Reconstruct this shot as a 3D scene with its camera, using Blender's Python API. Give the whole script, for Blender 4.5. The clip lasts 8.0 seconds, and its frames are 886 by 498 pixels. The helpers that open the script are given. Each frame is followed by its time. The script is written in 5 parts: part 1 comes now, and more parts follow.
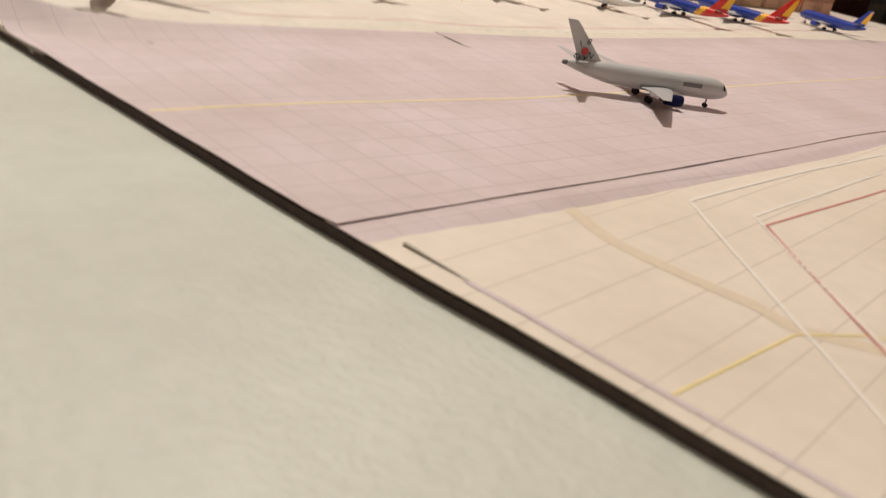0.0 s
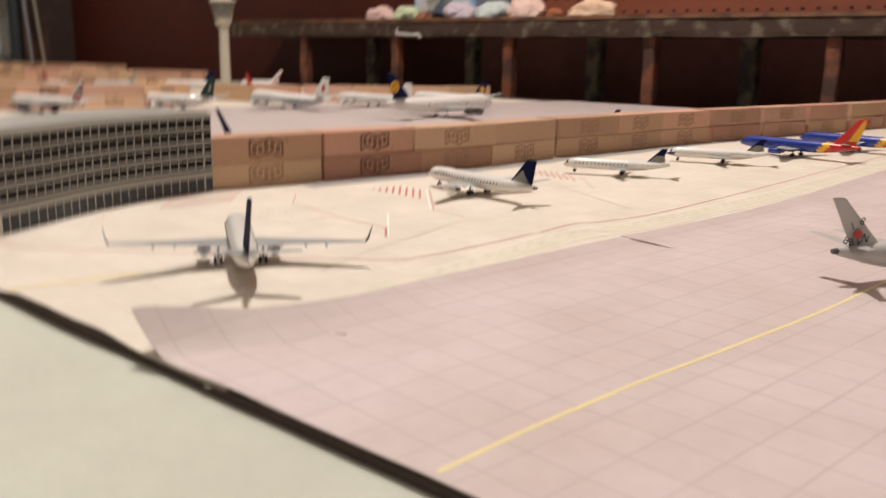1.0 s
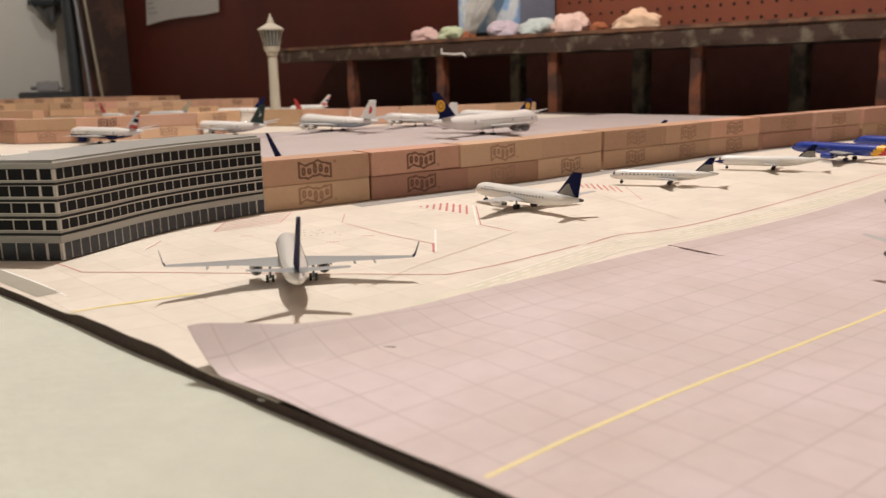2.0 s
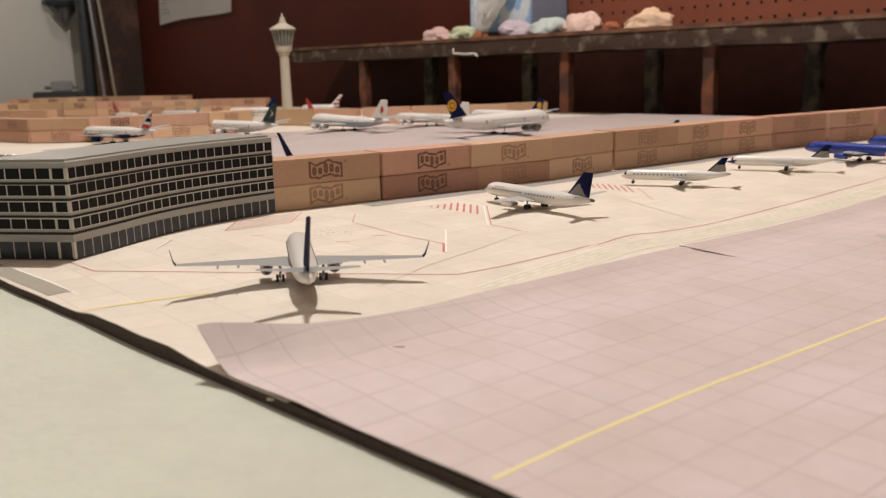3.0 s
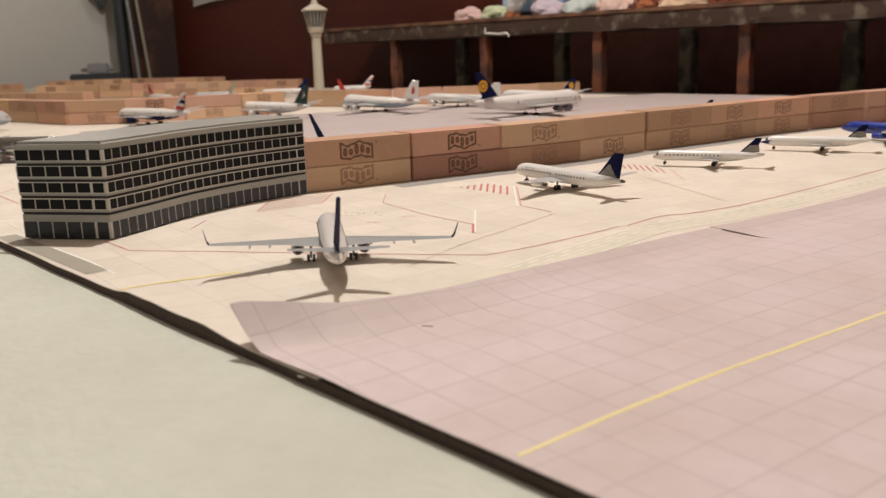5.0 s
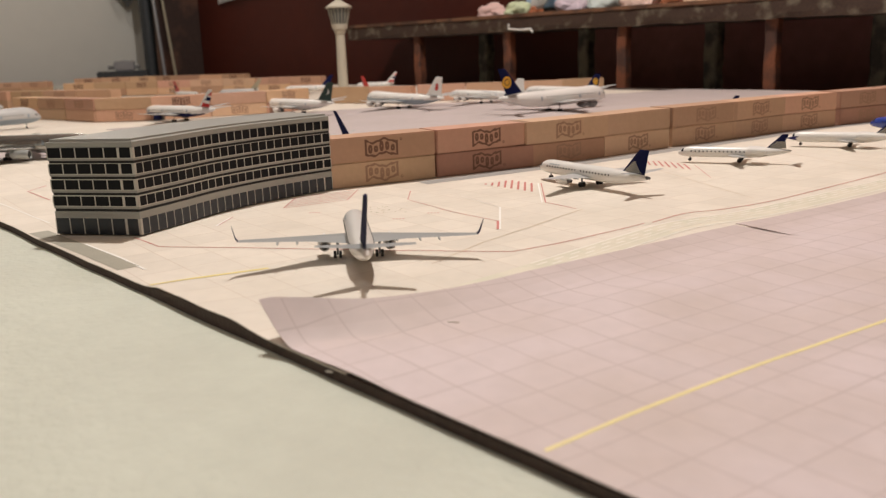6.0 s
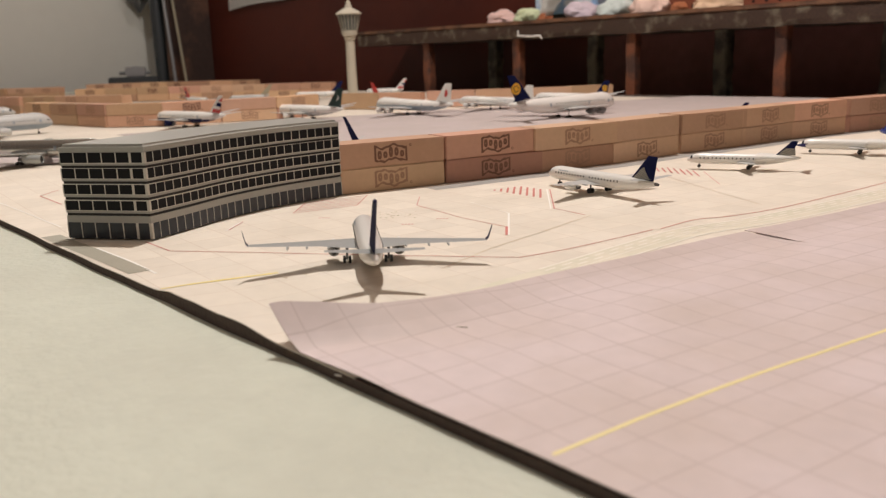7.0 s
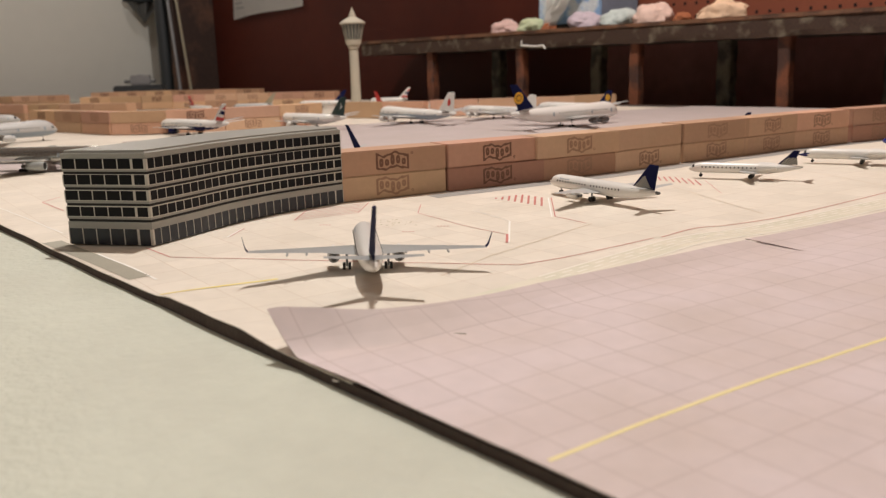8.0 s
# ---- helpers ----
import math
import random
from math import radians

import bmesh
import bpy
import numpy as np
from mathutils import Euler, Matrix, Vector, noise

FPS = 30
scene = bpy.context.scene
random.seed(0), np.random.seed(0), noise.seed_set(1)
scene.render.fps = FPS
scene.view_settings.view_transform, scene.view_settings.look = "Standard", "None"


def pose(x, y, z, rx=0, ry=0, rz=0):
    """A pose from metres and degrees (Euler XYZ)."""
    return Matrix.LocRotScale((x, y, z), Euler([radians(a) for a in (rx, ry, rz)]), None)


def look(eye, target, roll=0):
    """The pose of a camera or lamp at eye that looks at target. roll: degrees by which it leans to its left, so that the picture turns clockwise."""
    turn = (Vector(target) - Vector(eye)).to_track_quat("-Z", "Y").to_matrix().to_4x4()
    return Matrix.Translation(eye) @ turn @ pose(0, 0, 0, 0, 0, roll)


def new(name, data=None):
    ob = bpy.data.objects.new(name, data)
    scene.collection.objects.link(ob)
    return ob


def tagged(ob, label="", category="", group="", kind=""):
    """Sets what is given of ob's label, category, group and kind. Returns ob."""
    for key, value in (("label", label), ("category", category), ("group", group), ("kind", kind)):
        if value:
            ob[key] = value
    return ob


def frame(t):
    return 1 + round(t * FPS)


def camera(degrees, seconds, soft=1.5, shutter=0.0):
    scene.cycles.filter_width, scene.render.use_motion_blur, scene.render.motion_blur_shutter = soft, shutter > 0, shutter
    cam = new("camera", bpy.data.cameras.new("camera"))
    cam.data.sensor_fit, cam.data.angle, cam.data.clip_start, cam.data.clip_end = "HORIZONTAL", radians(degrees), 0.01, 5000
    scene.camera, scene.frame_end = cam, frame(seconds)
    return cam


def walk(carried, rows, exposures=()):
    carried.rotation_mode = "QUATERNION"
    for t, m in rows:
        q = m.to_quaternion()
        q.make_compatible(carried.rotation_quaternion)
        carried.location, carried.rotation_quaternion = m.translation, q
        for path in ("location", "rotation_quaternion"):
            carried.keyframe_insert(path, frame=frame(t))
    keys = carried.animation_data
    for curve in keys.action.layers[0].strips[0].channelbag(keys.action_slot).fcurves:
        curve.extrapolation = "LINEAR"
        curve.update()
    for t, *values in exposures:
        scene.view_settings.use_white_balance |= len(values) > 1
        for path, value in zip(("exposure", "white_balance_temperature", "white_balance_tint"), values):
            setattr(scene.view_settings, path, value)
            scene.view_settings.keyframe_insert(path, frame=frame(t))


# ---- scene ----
cam = camera(54.9, 8.0, soft=1.25, shutter=0.9)
cam.data.dof.use_dof, cam.data.dof.focus_distance, cam.data.dof.aperture_fstop = True, 0.44, 20.0
PATH = [
    (0, (0.529, -0.375, 0.085), (-0.588, 1.072, -0.726), 11.7),
    (0.1, (0.526, -0.375, 0.086), (-0.571, 1.08, -0.738), 13.0),
    (0.2, (0.52, -0.383, 0.082), (-0.582, 1.101, -0.683), 14.5),
    (0.3, (0.5, -0.385, 0.075), (-0.597, 1.147, -0.596), 18.0),
    (0.5, (0.452, -0.359, 0.074), (-0.618, 1.195, -0.591), 17.6),
    (0.8, (0.396, -0.356, 0.078), (-0.786, 1.162, -0.468), 8.7),
    (1, (0.401, -0.354, 0.081), (-0.863, 1.128, -0.372), 0.9),
    (1.3, (0.401, -0.355, 0.08), (-0.862, 1.14, -0.333), -0.9),
    (1.5, (0.405, -0.356, 0.08), (-0.908, 1.096, -0.33), -1.4),
    (3, (0.405, -0.355, 0.08), (-0.973, 1.035, -0.33), -1.4),
    (3.5, (0.406, -0.355, 0.08), (-0.974, 1.033, -0.332), -1.4),
    (4, (0.408, -0.356, 0.081), (-1.0, 0.999, -0.341), -1.8),
    (4.5, (0.407, -0.355, 0.08), (-1.004, 0.991, -0.36), -1.7),
    (6, (0.408, -0.358, 0.081), (-1.051, 0.932, -0.378), -2.0),
    (6.5, (0.408, -0.358, 0.08), (-1.057, 0.928, -0.364), -1.9),
    (7, (0.409, -0.359, 0.081), (-1.065, 0.918, -0.363), -1.9),
    (7.5, (0.41, -0.358, 0.08), (-1.072, 0.913, -0.351), -1.8),
    (8, (0.41, -0.358, 0.08), (-1.072, 0.916, -0.342), -1.7),
]
walk(cam, [(t, look(eye, target, roll)) for t, eye, target, roll in PATH],
     [(0.0, -0.06), (0.5, 0.02), (1.0, 0.04), (1.5, 0.09), (3.0, -0.05), (8.0, -0.06)])

# ---- world, lamp, exposure ----
world = bpy.data.worlds.new("world")
scene.world = world
world.use_nodes = True
bg = world.node_tree.nodes["Background"]
bg.inputs[0].default_value = (1.0, 0.94, 0.88, 1)
bg.inputs[1].default_value = 0.021


def lamp(name, kind, at, target, power, size, colour):
    data = bpy.data.lights.new(name, kind)
    data.energy, data.color = power, colour
    if kind == "AREA":
        data.shape, data.size = "DISK", size
    else:
        data.shadow_soft_size = size
    ob = new(name, data)
    ob.matrix_world = look(at, target)
    return ob


lamp("ceiling_bulb", "POINT", (-0.18, 0.19, 1.36), (0, 0, 0), 68.5, 0.032, (1.0, 0.95, 0.905))
# added fill to lift the far wall; no such lamp is known
lamp("far_fill", "POINT", (-2.3, 0.55, 1.50), (0, 0, 0), 12, 0.05, (1.0, 0.95, 0.905))
# unseen soft fill from the near side, added to lighten shaded fronts
lamp("near_fill", "AREA", (0.9, -1.0, 1.66), (0.5, -0.6, 0), 6, 0.5, (1.0, 0.94, 0.90))


# ---- materials ----
def math_node(nt, op, a, c=None):
    m = nt.nodes.new("ShaderNodeMath")
    m.operation = op
    for k, v in enumerate((a, c)):
        if v is None:
            continue
        if isinstance(v, (int, float)):
            m.inputs[k].default_value = v
        else:
            nt.links.new(v, m.inputs[k])
    return m.outputs[0]


def material(name, base, rough=0.6, metal=0.0, vary=0.12, scale=60.0, bump=0.0, bump_scale=400.0, second=None, amount=0.35, random_tone=0.0, coat=0.0, gloss=0.5, edge=(0.38, 0.72)):
    """A paint or stuff with two sizes of uneven tone, fine relief, and a tone of its own for each piece."""
    m = bpy.data.materials.new(name)
    m.use_nodes = True
    nt = m.node_tree
    n, l = nt.nodes, nt.links
    b = n["Principled BSDF"]
    b.inputs["Roughness"].default_value, b.inputs["Metallic"].default_value = rough, metal
    b.inputs["Coat Weight"].default_value, b.inputs["Specular IOR Level"].default_value = coat, gloss
    co = n.new("ShaderNodeTexCoord")
    big, small = n.new("ShaderNodeTexNoise"), n.new("ShaderNodeTexNoise")
    big.inputs["Scale"].default_value, small.inputs["Scale"].default_value = scale, scale * 9
    big.inputs["Detail"].default_value, small.inputs["Detail"].default_value = 4, 3
    for t in (big, small):
        l.new(co.outputs["Object"], t.inputs["Vector"])
    mix = n.new("ShaderNodeMixRGB")
    other = second or tuple(c * 0.72 for c in base)
    mix.inputs[1].default_value, mix.inputs[2].default_value = (*base, 1), (*other, 1)
    ramp = n.new("ShaderNodeMapRange")
    ramp.inputs[1].default_value, ramp.inputs[2].default_value = edge
    ramp.inputs[4].default_value = amount if second else vary * 2
    l.new(big.outputs[0], ramp.inputs[0])
    l.new(ramp.outputs[0], mix.inputs[0])
    hsv = n.new("ShaderNodeHueSaturation")
    val = n.new("ShaderNodeMapRange")
    val.inputs[3].default_value, val.inputs[4].default_value = 1 - vary, 1 + vary
    l.new(small.outputs[0], val.inputs[0])
    if random_tone:
        info = n.new("ShaderNodeObjectInfo")
        tone = n.new("ShaderNodeMapRange")
        tone.inputs[3].default_value, tone.inputs[4].default_value = 1 - random_tone, 1 + random_tone
        l.new(info.outputs["Random"], tone.inputs[0])
        mul = n.new("ShaderNodeMath")
        mul.operation = "MULTIPLY"
        l.new(val.outputs[0], mul.inputs[0])
        l.new(tone.outputs[0], mul.inputs[1])
        l.new(mul.outputs[0], hsv.inputs["Value"])
        hue = n.new("ShaderNodeMapRange")
        hue.inputs[3].default_value, hue.inputs[4].default_value = 0.489, 0.514
        l.new(math_node(nt, "FRACT", math_node(nt, "MULTIPLY", info.outputs["Random"], 7.3)), hue.inputs[0])
        l.new(hue.outputs[0], hsv.inputs["Hue"])
    else:
        l.new(val.outputs[0], hsv.inputs["Value"])
    l.new(mix.outputs[0], hsv.inputs["Color"])
    l.new(hsv.outputs[0], b.inputs["Base Color"])
    if bump:
        tex, bn = n.new("ShaderNodeTexNoise"), n.new("ShaderNodeBump")
        tex.inputs["Scale"].default_value = bump_scale
        tex.inputs["Detail"].default_value = 5
        l.new(co.outputs["Object"], tex.inputs["Vector"])
        bn.inputs["Strength"].default_value, bn.inputs["Distance"].default_value = bump, 0.002
        l.new(tex.outputs[0], bn.inputs["Height"])
        l.new(bn.outputs[0], b.inputs["Normal"])
    return m


def printed_paper(name, base, second, line, cell, turn, thin, shift=(0, 0), strength=0.5, patch=0.1):
    """Printed paper: slabs with thin joint lines, tones that differ from slab to slab, blotches of ink."""
    m = material(name, base, rough=0.62, vary=0.07, scale=18, second=second, amount=0.6, bump=0.08, bump_scale=90)
    nt = m.node_tree
    n, l = nt.nodes, nt.links
    b = n["Principled BSDF"]
    src = b.inputs["Base Color"].links[0].from_socket
    co = n.new("ShaderNodeTexCoord")
    mp = n.new("ShaderNodeMapping")
    mp.inputs["Location"].default_value = (shift[0], shift[1], 0)
    mp.inputs["Rotation"].default_value = (0, 0, radians(turn))
    mp.inputs["Scale"].default_value = (1 / cell[0], 1 / cell[1], 1)
    wob = n.new("ShaderNodeTexNoise")
    wob.inputs["Scale"].default_value = 25
    l.new(co.outputs["Object"], wob.inputs["Vector"])
    l.new(co.outputs["Object"], mp.inputs["Vector"])
    sep = n.new("ShaderNodeSeparateXYZ")
    l.new(mp.outputs[0], sep.inputs[0])
    lines = None
    floors = []
    for k in (0, 1):
        f = math_node(nt, "FRACT", sep.outputs[k])
        d = math_node(nt, "ABSOLUTE", math_node(nt, "SUBTRACT", f, 0.5))
        e = n.new("ShaderNodeMapRange")
        e.inputs[1].default_value, e.inputs[2].default_value = 0.5 - thin / cell[k], 0.5 - thin / cell[k] * 0.3
        l.new(d, e.inputs[0])
        lines = e.outputs[0] if lines is None else math_node(nt, "MAXIMUM", lines, e.outputs[0])
        floors.append(math_node(nt, "FLOOR", sep.outputs[k]))
    com = n.new("ShaderNodeCombineXYZ")
    l.new(floors[0], com.inputs[0])
    l.new(floors[1], com.inputs[1])
    white = n.new("ShaderNodeTexWhiteNoise")
    white.noise_dimensions = "2D"
    l.new(com.outputs[0], white.inputs["Vector"])
    hsv = n.new("ShaderNodeHueSaturation")
    tone = n.new("ShaderNodeMapRange")
    tone.inputs[3].default_value, tone.inputs[4].default_value = 1 - patch, 1 + patch * 0.4
    l.new(white.outputs["Value"], tone.inputs[0])
    l.new(tone.outputs[0], hsv.inputs["Value"])
    l.new(src, hsv.inputs["Color"])
    mix = n.new("ShaderNodeMixRGB")
    mix.inputs[2].default_value = (*line, 1)
    l.new(hsv.outputs[0], mix.inputs[1])
    l.new(math_node(nt, "MULTIPLY", math_node(nt, "MULTIPLY", lines, strength), math_node(nt, "ADD", wob.outputs[0], 0.3)), mix.inputs[0])
    l.new(mix.outputs[0], b.inputs["Base Color"])
    return m


CREAM = printed_paper("cream_paper", (0.78, 0.71, 0.612), (0.655, 0.588, 0.49), (0.60, 0.50, 0.40), (0.019, 0.019), 5, 0.0003, strength=0.85, patch=0.05)
GATE_CREAM = printed_paper("gate_cream_paper", (0.77, 0.69, 0.57), (0.66, 0.585, 0.46), (0.52, 0.44, 0.36), (0.0145, 3.0), 4.5, 0.00035, (0.3, 0.5), strength=0.85, patch=0.02)
LAVENDER = printed_paper("lavender_paper", (0.655, 0.558, 0.556), (0.54, 0.44, 0.385), (0.42, 0.33, 0.31), (0.0148, 0.0132), 6.5, 0.00042, (0.35, 0.1), strength=0.62, patch=0.022)
LILAC_GREY = printed_paper("lilac_grey_paper", (0.52, 0.45, 0.44), (0.46, 0.40, 0.37), (0.33, 0.28, 0.28), (0.0148, 0.0132), 6.5, 0.00042, strength=0.4, patch=0.03)
# two darker lavender tones for the edge bands and the margin
DARK_MAUVE = printed_paper("dark_mauve_paper", (0.598, 0.503, 0.488), (0.50, 0.41, 0.37), (0.40, 0.31, 0.29), (0.0148, 0.0132), 6.5, 0.00042, (0.35, 0.1), strength=0.5, patch=0.02)
MID_MAUVE = printed_paper("mid_mauve_paper", (0.628, 0.531, 0.522), (0.52, 0.425, 0.38), (0.41, 0.32, 0.30), (0.0148, 0.0132), 6.5, 0.00042, (0.35, 0.1), strength=0.55, patch=0.02)
OLIVE_PRINT = material("olive_grey_print", (0.39, 0.365, 0.295), rough=0.6, vary=0.12, scale=90)
GREY_PRINT = material("grey_printed_band", (0.36, 0.34, 0.32), rough=0.6, vary=0.1, scale=120)
GREEN_PRINT = material("pale_taxiway_print", (0.745, 0.685, 0.56), rough=0.6, vary=0.06, scale=70, second=(0.66, 0.63, 0.50), amount=0.8, edge=(0.42, 0.6))
FADED_WHITE = material("faded_white_print", (0.85, 0.80, 0.71), rough=0.6, vary=0.08, scale=200)
TAN_PRINT = material("tan_printed_stain", (0.66, 0.55, 0.40), rough=0.6, vary=0.08, scale=60)
PALE_YELLOW = material("pale_yellow_print", (0.90, 0.78, 0.36), rough=0.55, vary=0.08, scale=200)
YELLOW = material("yellow_print", (0.88, 0.73, 0.24), rough=0.55, vary=0.08, scale=200)
RED_PRINT = material("red_print", (0.61, 0.215, 0.19), rough=0.55, vary=0.1, scale=200)
WHITE_PRINT = material("white_print", (0.90, 0.87, 0.81), rough=0.6, vary=0.05, scale=200)
TABLE = material("table_paint", (0.600, 0.618, 0.522), rough=0.5, vary=0.07, scale=14, second=(0.535, 0.54, 0.455), amount=0.7, bump=0.35, bump_scale=300)
DARK_EDGE = material("dark_board_edge", (0.088, 0.060, 0.050), rough=0.85, vary=0.3, scale=80, bump=0.4, bump_scale=500)
BLOCK = material("beech_block", (0.57, 0.34, 0.23), rough=0.6, vary=0.07, scale=40, second=(0.49, 0.285, 0.18), amount=0.5, random_tone=0.18, bump=0.12, bump_scale=300)
BLOCK_LIGHT = material("pale_beech_block", (0.60, 0.380, 0.262), rough=0.6, vary=0.07, scale=40, second=(0.54, 0.335, 0.21), amount=0.5, random_tone=0.10, bump=0.12, bump_scale=300)
BLOCK_DARK = material("red_beech_block", (0.43, 0.235, 0.155), rough=0.6, vary=0.08, scale=40, second=(0.36, 0.19, 0.12), amount=0.5, random_tone=0.10, bump=0.12, bump_scale=300)
BLOCK_TAN = material("tan_beech_block", (0.60, 0.37, 0.235), rough=0.6, vary=0.07, scale=40, second=(0.52, 0.305, 0.185), amount=0.5, random_tone=0.20, bump=0.12, bump_scale=300)
INK_FAINT = material("faint_brown_stamp", (0.38, 0.225, 0.148), rough=0.8, vary=0.15, scale=300)
INK = material("brown_stamp", (0.19, 0.095, 0.062), rough=0.8, vary=0.15, scale=300)
LIGHT_PLASTIC = material("light_grey_frame_paint", (0.62, 0.60, 0.54), rough=0.45, vary=0.04, scale=90)
BLUE_GLASS = material("blue_grey_window", (0.022, 0.026, 0.036), gloss=0.4, rough=0.25, vary=0.2, scale=150)
GREY_PLASTIC = material("grey_building_paint", (0.37, 0.365, 0.335), rough=0.36, vary=0.03, scale=60, bump=0.03)
BLACK_GLASS = material("black_window", (0.010, 0.010, 0.012), gloss=0.15, rough=0.38, vary=0.1, scale=100)
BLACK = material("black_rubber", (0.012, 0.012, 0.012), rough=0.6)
WHITE = material("white_model_paint", (0.80, 0.78, 0.74), rough=0.28, vary=0.02, scale=80, coat=0.3)
PALE = material("pale_grey_paint", (0.50, 0.50, 0.49), rough=0.32, vary=0.03, scale=80, coat=0.2)
WING_GREY = material("light_grey_wing_paint", (0.36, 0.37, 0.365), rough=0.35, vary=0.05, scale=80, coat=0.2)
SILVER = material("silver_paint", (0.42, 0.44, 0.43), rough=0.42, metal=0.35, vary=0.12, scale=60)
STEEL = material("dark_steel", (0.16, 0.16, 0.16), rough=0.4, metal=0.6)
SOFT_GREY = material("silver_grey_body_paint", (0.54, 0.54, 0.52), rough=0.32, vary=0.03, scale=80, coat=0.2)
NAVY = material("navy_paint", (0.010, 0.013, 0.058), rough=0.6, coat=0.0, gloss=0.06)
BLUE = material("bright_blue_paint", (0.022, 0.050, 0.30), rough=0.27, coat=0.4)
RED = material("red_paint", (0.55, 0.025, 0.02), rough=0.3, coat=0.3)
GOLD = material("yellow_paint", (0.80, 0.42, 0.03), rough=0.32, coat=0.3)
TAUPE = material("gold_grey_paint", (0.33, 0.29, 0.20), rough=0.4)
POLISHED = material("polished_metal_skin", (0.55, 0.55, 0.53), rough=0.24, metal=0.9, vary=0.05, scale=60)
GREEN = material("dark_green_paint", (0.008, 0.035, 0.030), rough=0.3)
SKY = material("grey_blue_paint", (0.30, 0.36, 0.42), rough=0.35)
TOWER_STONE = material("ivory_tower_paint", (0.50, 0.46, 0.37), rough=0.5, vary=0.05, scale=60)
TOWER_GREY = material("grey_tower_glass", (0.085, 0.09, 0.08), rough=0.35, vary=0.1)
PEGBOARD = material("red_brown_hardboard", (0.250, 0.072, 0.038), rough=0.5, vary=0.10, scale=4, second=(0.185, 0.052, 0.029), amount=0.7, bump=0.05)
HARDBOARD = material("dark_plain_hardboard", (0.082, 0.0165, 0.0095), gloss=0.2, rough=0.5, vary=0.12, scale=3, second=(0.055, 0.012, 0.0080), amount=0.8, bump=0.05)
# same board below the shelf, its colour lightened to lift the shade there
LOWER_BOARD = material("lifted_lower_hardboard", (0.24, 0.105, 0.092), gloss=0.2, rough=0.55, vary=0.2, scale=5, second=(0.14, 0.055, 0.046), amount=0.8, bump=0.05)
HOLE = material("black_peg_hole", (0.012, 0.006, 0.005), rough=0.9)
OLD_WOOD = material("weathered_painted_wood", (0.062, 0.034, 0.022), rough=0.75, vary=0.5, scale=28, second=(0.17, 0.165, 0.14), amount=0.7, edge=(0.56, 0.68), bump=0.5, bump_scale=60)
SIDE_WOOD = material("dark_stained_side_board", (0.045, 0.024, 0.018), rough=0.7, vary=0.4, scale=9, second=(0.13, 0.060, 0.036), amount=0.9, edge=(0.5, 0.68), bump=0.3, bump_scale=50)
PLANK_WOOD = material("dark_weathered_plank", (0.050, 0.026, 0.016), rough=0.8, vary=0.5, scale=34, second=(0.20, 0.17, 0.12), amount=0.65, edge=(0.53, 0.66), bump=0.6, bump_scale=70)
RAW_EDGE = material("bare_worn_wood", (0.18, 0.085, 0.045), rough=0.7, vary=0.35, scale=30, second=(0.06, 0.03, 0.02), amount=0.8, edge=(0.45, 0.62), bump=0.3)
POST_RED = material("red_brown_wood_post", (0.19, 0.062, 0.028), rough=0.65, vary=0.4, scale=30, second=(0.05, 0.024, 0.018), amount=0.9, edge=(0.42, 0.60), bump=0.3, bump_scale=80)
POST_GREY = material("grey_weathered_post", (0.15, 0.135, 0.095), rough=0.75, vary=0.4, scale=30, second=(0.035, 0.03, 0.026), amount=0.9, edge=(0.45, 0.6), bump=0.4, bump_scale=80)
PLASTER = material("pale_grey_plaster", (0.70, 0.685, 0.63), rough=0.8, vary=0.03, scale=2, bump=0.05, bump_scale=60)
CONCRETE = material("concrete_floor", (0.26, 0.25, 0.23), rough=0.85, vary=0.15, scale=3, bump=0.2, bump_scale=40)
PIPE_GREY = material("grey_painted_steel", (0.05, 0.055, 0.06), rough=0.45, metal=0.3, vary=0.15, scale=10)
PIPE_LIGHT = material("pale_grey_conduit", (0.30, 0.30, 0.31), rough=0.4, metal=0.3, vary=0.1, scale=10)
PLASTIC_FILM = material("dull_grey_cloth", (0.27, 0.27, 0.26), rough=0.45, vary=0.1, scale=20)
SHEET_WHITE = material("white_sheet_paper", (0.84, 0.82, 0.78), rough=0.7, vary=0.05, scale=20)


# brown of the unseen ceiling and walls, dark so that less light bounces
UNSEEN_BROWN = material("unseen_dark_brown", (0.22, 0.15, 0.10), rough=0.7, vary=0.15, scale=4, bump=0.1)




def lattice_paint(name, base, line, cell):
    """Painted globe: a fine net of pale lines over a dark ground."""
    m = material(name, base, rough=0.4)
    nt = m.node_tree
    b = nt.nodes["Principled BSDF"]
    co, sep = nt.nodes.new("ShaderNodeTexCoord"), nt.nodes.new("ShaderNodeSeparateXYZ")
    nt.links.new(co.outputs["Object"], sep.inputs[0])
    net = None
    for a, c in ((0.8, 0.6), (-0.35, 0.95)):
        u = math_node(nt, "ADD", math_node(nt, "MULTIPLY", sep.outputs[0], a / cell), math_node(nt, "MULTIPLY", sep.outputs[2], c / cell))
        g = math_node(nt, "GREATER_THAN", math_node(nt, "FRACT", u), 0.62)
        net = g if net is None else math_node(nt, "MAXIMUM", net, g)
    mix = nt.nodes.new("ShaderNodeMixRGB")
    nt.links.new(net, mix.inputs[0])
    nt.links.new(b.inputs["Base Color"].links[0].from_socket, mix.inputs[1])
    mix.inputs[2].default_value = (*line, 1)
    nt.links.new(mix.outputs[0], b.inputs["Base Color"])
    return m


GLOBE = lattice_paint("lattice_globe_paint", (0.03, 0.035, 0.07), (0.42, 0.40, 0.33), 0.0011)

